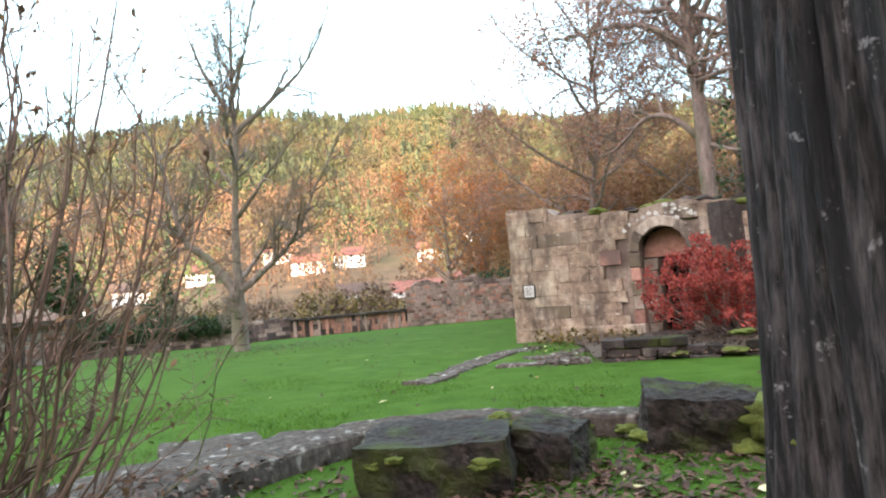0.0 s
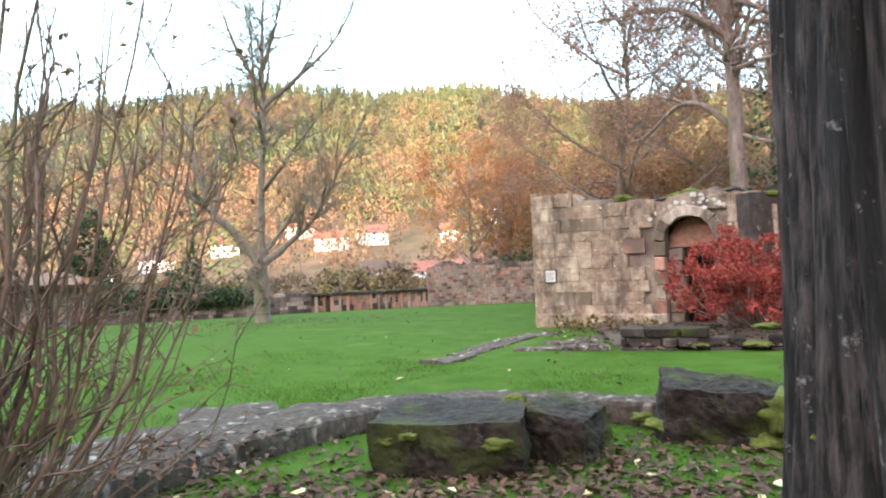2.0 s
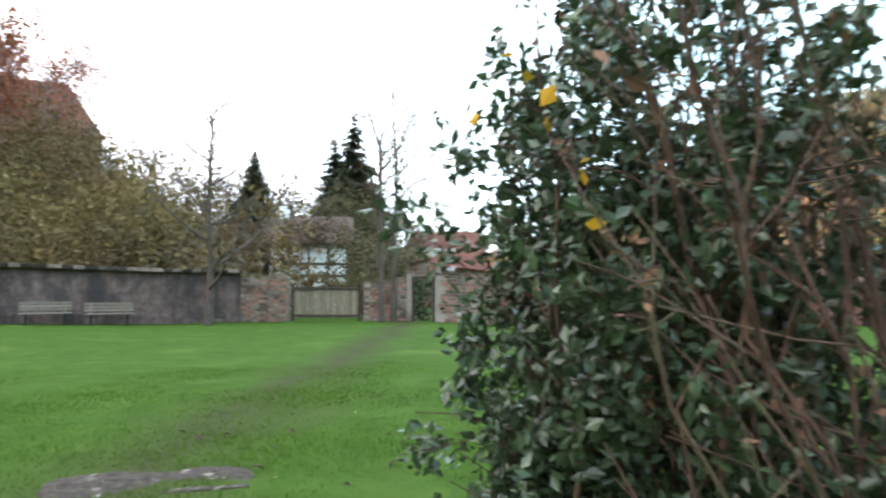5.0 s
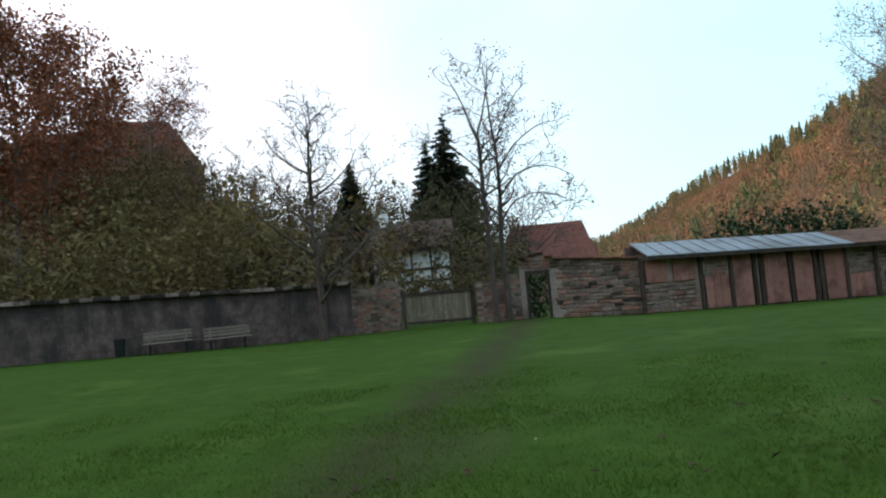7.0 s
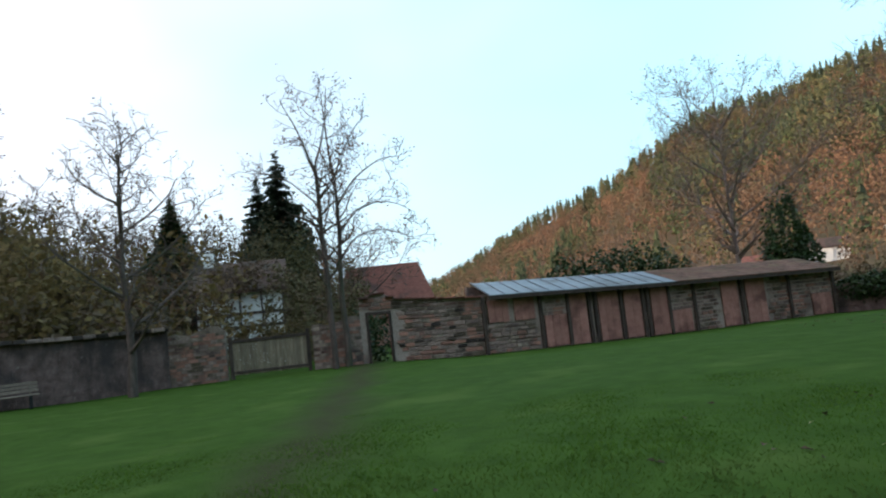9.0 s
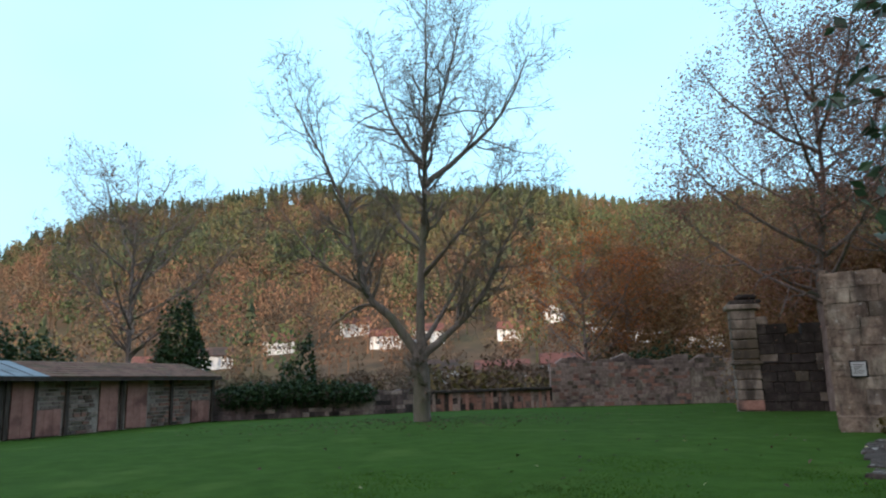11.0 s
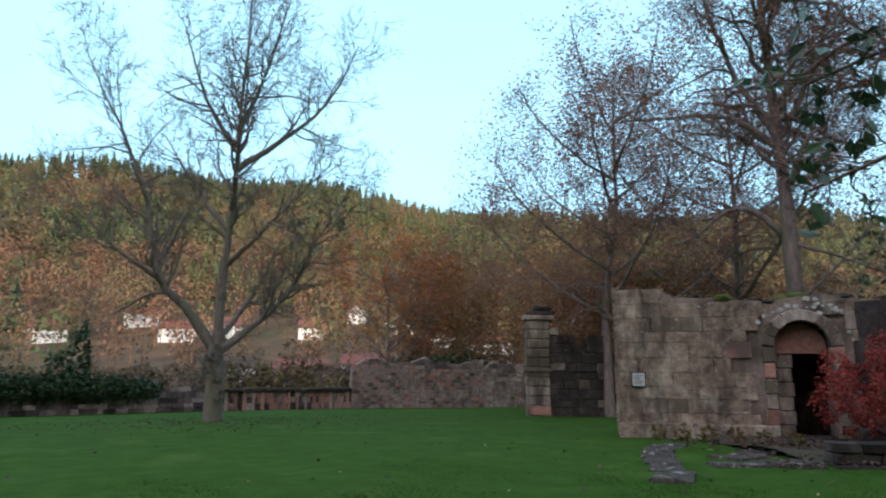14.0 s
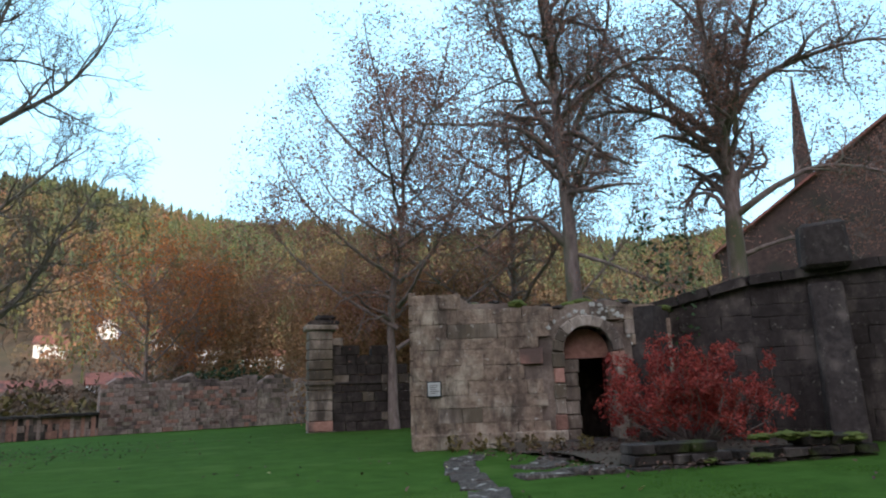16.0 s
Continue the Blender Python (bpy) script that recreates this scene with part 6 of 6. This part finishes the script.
def broadleaf_template(seed, n=80):
    rng = np.random.default_rng(seed)
    d = rng.normal(size=(n, 3))
    d /= np.linalg.norm(d, axis=1)[:, None]
    c = d * rng.uniform(0.35, 1, n)[:, None] ** 0.5 * [0.27, 0.27, 0.36] + [0, 0, 0.62]
    u = rng.normal(size=(n, 3)) * [0.5, 0.5, 1.5]
    u /= np.linalg.norm(u, axis=1)[:, None]
    w = np.cross(u, rng.normal(size=(n, 3)))
    w /= np.linalg.norm(w, axis=1)[:, None]
    s = rng.uniform(0.022, 0.047, n)[:, None]
    v = np.stack([c - u * s, c + w * s * 0.7, c + u * s, c - w * s * 0.7], 1).reshape(-1, 3)
    i = 4 * np.arange(n)[:, None]
    f = np.concatenate([i + [0, 1, 2], i + [0, 2, 3]], 0)
    o = len(v)
    trunk = np.array([(0.018, 0, 0), (-0.009, 0.016, 0), (-0.009, -0.016, 0), (0, 0, 0.75)])
    tf = np.array([(0, 1, 3), (1, 2, 3), (2, 0, 3)]) + o
    return np.concatenate([v, trunk]), np.concatenate([f, tf])


def scatter():
    rng = np.random.default_rng(5)
    out = {"con": [], "gold": [], "rust": [], "brown": []}
    n = 13500
    b = rng.uniform(-75, 68, n)
    k = rng.uniform(0.02, 1.06, n) ** 0.85
    ridge, foot = np.interp(b, BEAR, RIDGE), np.interp(b, BEAR, FOOT)
    r = foot + (ridge - foot) * k
    keep = rng.uniform(0, 1, n) < r / ridge * np.where(k < 0.3, 0.55, 1.0)
    x, y = CX - r * np.sin(np.radians(b)), CY + r * np.cos(np.radians(b))
    patch = np.sin(b * 0.21 + 1) * np.sin(r * 0.03 + b * 0.05) + 0.6 * np.sin(b * 0.47 + r * 0.017)
    for i in np.nonzero(keep)[0]:
        q = rng.uniform() + 0.22 * patch[i]
        kk = k[i]
        if kk > 0.93:
            kind = "con" if q < 0.75 else "gold"
        elif b[i] > 37 and kk < 0.88:
            kind = "rust" if q < 0.55 else "brown" if q < 0.8 else "gold" if q < 0.93 else "con"
        elif kk > 0.5:
            kind = "con" if q < 0.34 else "gold" if q < 0.8 else "rust"
        elif kk > 0.22:
            kind = "rust" if q < 0.62 else "gold" if q < 0.8 else "brown" if q < 0.97 else "con"
        else:
            kind = "brown" if q < 0.6 else "gold" if q < 0.8 else "rust"
        h = {"con": 11.5, "gold": 11.5, "rust": 11, "brown": 7.5}[kind]
        out[kind].append((x[i], y[i], h))
    return out


woods = scatter()
forest("forest_conifers", "dark green conifers along the ridge", conifer_template(1), woods["con"], CONIFER, 1)
forest("forest_gold", "yellow-green autumn woods on the hillside", broadleaf_template(2), woods["gold"], FOREST_GOLD, 2)
forest("forest_rust", "rust-orange beech woods on the hillside", broadleaf_template(3), woods["rust"], FOREST_RUST, 3)
forest("forest_brown", "bare brown woods at the hill foot", broadleaf_template(4), woods["brown"], FOREST_BROWN, 4)


# ---- houses ----
def house(name, label, x, y, w, d, h, roof_h, yaw, wall, roof, rows=2, cols=4, z=None, chimney=False, timber=False, hip=0.0):
    zz = (ground_z(x, y) if z is None else z) - 0.3
    t = thing(name, label, "house", Matrix.Translation((x, y, zz)) @ pose(0, 0, 0, 0, 0, yaw))
    bm = bmesh.new()
    box(bm, -w / 2, w / 2, -d / 2, d / 2, -2.5, h)
    for sgn in (-1, 1):
        vs = [bm.verts.new(q) for q in ((sgn * w / 2, -d / 2, h), (sgn * w / 2, d / 2, h), (sgn * w / 2, 0, h + roof_h))]
        if not hip:
            bm.faces.new(vs)
    part("wall", bm, wall, t)
    bm = bmesh.new()
    e = 0.4
    for sgn in (-1, 1):
        rx = w / 2 + e - hip
        q = [(-w / 2 - e, sgn * (d / 2 + e), h - roof_h * e / (d / 2)), (w / 2 + e, sgn * (d / 2 + e), h - roof_h * e / (d / 2)), (rx, 0, h + roof_h + 0.02), (-rx, 0, h + roof_h + 0.02)]
        a = [bm.verts.new(p) for p in q]
        b = [bm.verts.new((p[0], p[1], p[2] + 0.2)) for p in q]
        bm.faces.new(a)
        bm.faces.new(b)
        for i in range(4):
            bm.faces.new((a[i], a[(i + 1) % 4], b[(i + 1) % 4], b[i]))
        if hip:
            low, up = h - roof_h * e / (d / 2) + 0.2, h + roof_h + 0.22
            bm.faces.new([bm.verts.new(p) for p in ((sgn * (w / 2 + e), -d / 2 - e, low), (sgn * (w / 2 + e), d / 2 + e, low), (sgn * rx, 0, up))])
    part("roof", bm, roof, t)
    for r in range(rows):
        for c in range(cols):
            cx = -w / 2 + w * (c + 0.5) / cols
            cz = 0.9 + (h - 0.4) * r / rows
            win = part("window", boxmesh("window", GLASS_DARK, cx - 0.28, cx + 0.28, -d / 2 - 0.03, -d / 2 + 0.02, cz, cz + 0.7), None, t)
            bm = bmesh.new()
            box(bm, cx - 0.28, cx + 0.28, -d / 2 - 0.08, -d / 2 - 0.025, cz - 0.1, cz - 0.02)
            part("sill", bm, wall, win)
    if chimney:
        bm = bmesh.new()
        box(bm, -w * 0.35 - 0.3, -w * 0.35 + 0.3, -0.35, 0.35, h + roof_h - 0.8, h + roof_h + 0.9)
        part("chimney", bm, WHITE_WALL, t)
    if timber:
        for i in range(5):
            cx = -w / 2 + w * i / 4
            bm = bmesh.new()
            box(bm, cx - 0.06, cx + 0.06, -d / 2 - 0.05, -d / 2 + 0.01, h * 0.45, h)
            part("timber_post", bm, TIMBER, t)
        for zz_ in (h * 0.45, h * 0.64):
            bm = bmesh.new()
            box(bm, -w / 2, w / 2, -d / 2 - 0.055, -d / 2 + 0.01, zz_ - 0.09, zz_ + 0.09)
            part("timber_beam", bm, TIMBER, t)
    return t


def at_bearing(b, r):
    return CX - r * math.sin(radians(b)), CY + r * math.cos(radians(b))


VILLAGE = [(25.5, 165, 10, 0), (14.3, 185, 9, 10), (11.6, 170, 10, -8), (8.2, 175, 9, 12), (7.4, 132, 9, 0), (2.2, 128, 12, 6), (1.2, 178, 8, -10), (-3.0, 134, 11, 4), (-2.5, 198, 8, 80), (-6.0, 185, 10, 8), (-9.4, 175, 10, -6), (-13.6, 172, 13, 4), (-16.0, 140, 9, 0), (20.5, 175, 9, 5), (34.0, 150, 10, 15), (30.0, 160, 9, 0)]
for i, (b, r, w, yaw) in enumerate(VILLAGE):
    x, y = at_bearing(b, r)
    house("house", "white-walled valley house with a red tiled roof", x, y, w * 0.8, 5, 3.0, 1.7, b + yaw, WHITE_WALL, ROOF_RED if i % 4 else ROOF_BROWN, 2, 2 + i % 2)["group"] = "houses in the valley"
house("timbered_house", "white half-timbered house with a brown roof behind the gate", -48.2, 15.8, 5.2, 5.0, 4.3, 1.7, 69, WHITE_WALL, ROOF_BROWN, 1, 3, z=0.2, chimney=True, timber=True)
house("barn", "barn with a broad red tiled half-hipped roof", -59.1, 33.0, 8.5, 9, 3.0, 4.3, 59.6, SANDSTONE_RED, ROOF_RED, 1, 2, z=-0.8, hip=1.3)
house("hipped_house", "tall building with a red hipped tile roof among trees", -86.0, -3.6, 14, 11, 17.2, 6.2, 90, SANDSTONE_RED, ROOF_RED, 2, 4, z=0.0, hip=3.4)
house("gabled_house", "brown-roofed gabled building half hidden by the beech", -80.0, -10.8, 6, 5, 17.6, 2.9, 70, SANDSTONE_RED, ROOF_BROWN, 1, 2, z=0.0)
house("abbey_building", "large stone building with a broad red tiled roof", 51.2, 27.5, 24, 28, 10.1, 9.2, 24, ROOF_BROWN, ROOF_RED, 1, 6)
sp = thing("church_spire", "slender slate church spire behind the trees", "spire", Matrix.Translation((50.5, 38.5, ground_z(50.5, 38.5))))
bm = bmesh.new()
box(bm, -0.8, 0.8, -0.8, 0.8, -1, 16.6)
part("tower", bm, RUBBLE, sp)
bm = bmesh.new()
bmesh.ops.create_cone(bm, cap_ends=True, segments=8, radius1=1.0, radius2=0.05, depth=11.5, matrix=Matrix.Translation((0, 0, 22.2)))
part("spire", bm, ROOF_BROWN, sp)


# ---- leaves and grass on the lawn ----
def on_ground(x, y):
    return land(x, y)


def scatter_leaves(name, label, spots, size, material, seed):
    rng = random.Random(seed)
    verts, faces = [], []
    for x, y, z in spots:
        s = size * rng.uniform(0.6, 1.3)
        n = Vector((rng.gauss(0, 0.35), rng.gauss(0, 0.35), 1)).normalized()
        u = n.orthogonal().normalized()
        u.rotate(Matrix.Rotation(rng.uniform(0, 6.28), 3, n))
        w = n.cross(u)
        c = Vector((x, y, z + 0.025))
        o = len(verts)
        verts += [c - u * s, c - u * s * 0.2 + w * s * 0.55 + n * 0.3 * s, c + u * s, c - u * s * 0.2 - w * s * 0.55 + n * 0.3 * s, c]
        faces += [(o, o + 1, o + 4), (o + 1, o + 2, o + 4), (o + 2, o + 3, o + 4), (o + 3, o, o + 4)]
    return thing(name, label, "fallen leaves", kind="stuff", data=mesh_of(name, verts, faces, material))


rng = random.Random(91)
spots = []
for _ in range(2600):
    x, y = rng.gauss(-1.6, 0.7), rng.gauss(3.6, 0.6)
    spots.append((x, y, 0.0))
# litter round the blocks, laid extra dense to stand in for shade there
for _ in range(3200):
    spots.append((rng.gauss(0.8, 1.3), rng.gauss(4.4, 0.85), 0.0))
for _ in range(180):
    x, y = rng.uniform(-9, 6), rng.uniform(1, 16)
    spots.append((x, y, ground_z(x, y)))
for _ in range(900):
    x, y = rng.gauss(-8.3, 3.6), rng.gauss(24.8, 2.6)
    spots.append((x, y, ground_z(x, y)))
for _ in range(600):
    f = rng.random()
    spots.append((2.3 + 4.5 * f + rng.gauss(0, 0.5), 13.3 - 1.6 * f + rng.gauss(0, 0.8), 0.12 + 0.08 * f))
for _ in range(700):
    spots.append((rng.uniform(1.2, 5.6), rng.uniform(10.6, 14.6), 0.07))
for _ in range(160):
    spots.append((rng.uniform(-2.6, -1.4), rng.uniform(4.2, 5.4), 0.2))
scatter_leaves("fallen_leaves", "curled brown fallen leaves on the grass", spots, 0.042, LITTER, 92)
scatter_leaves("pale_fallen_leaves", "pale yellow fallen leaves on the grass", [(rng.uniform(-2.2, 2.2), rng.uniform(2.8, 6.2), 0.0) for _ in range(60)] + [(rng.uniform(-9, 4), rng.uniform(0, 15), 0.0) for _ in range(30)], 0.05, LITTER_PALE, 93)


def grass():
    rng = np.random.default_rng(7)
    n = 190000
    r = 1.5 + 10.5 * rng.uniform(0, 1, n) ** 0.8
    a = rng.uniform(-2.4, 1.5, n)
    x, y = -3.0 + r * np.sin(a), 1.0 + r * np.cos(a)
    ok = ~((x > 2.2) & (y > 11.0)) & ~((x > 1.2) & (y > 14.0))
    x, y = x[ok], y[ok]
    n = len(x)
    z = land(x, y)
    h = rng.uniform(0.018, 0.046, n) * np.clip((12.5 - r[ok]) / 5, 0.1, 1) * (0.8 + 0.3 * np.sin(x * 2.1) * np.sin(y * 1.7))
    q = rng.uniform(0, 6.283, n)
    wd = rng.uniform(0.003, 0.006, n) + 0.0004 * r[ok]
    lx, ly = rng.normal(0, 0.025, n), rng.normal(0, 0.025, n)
    v = np.stack([np.stack([x - np.cos(q) * wd, y - np.sin(q) * wd, z - 0.01], -1), np.stack([x + np.cos(q) * wd, y + np.sin(q) * wd, z - 0.01], -1), np.stack([x + lx, y + ly, z + h], -1)], 1).reshape(-1, 3)
    f = np.arange(3 * n).reshape(-1, 3)
    return thing("grass_blades", "short green lawn grass blades", "grass", kind="stuff", data=mesh_of("grass_blades", v.tolist(), f.tolist(), BLADE))


grass()
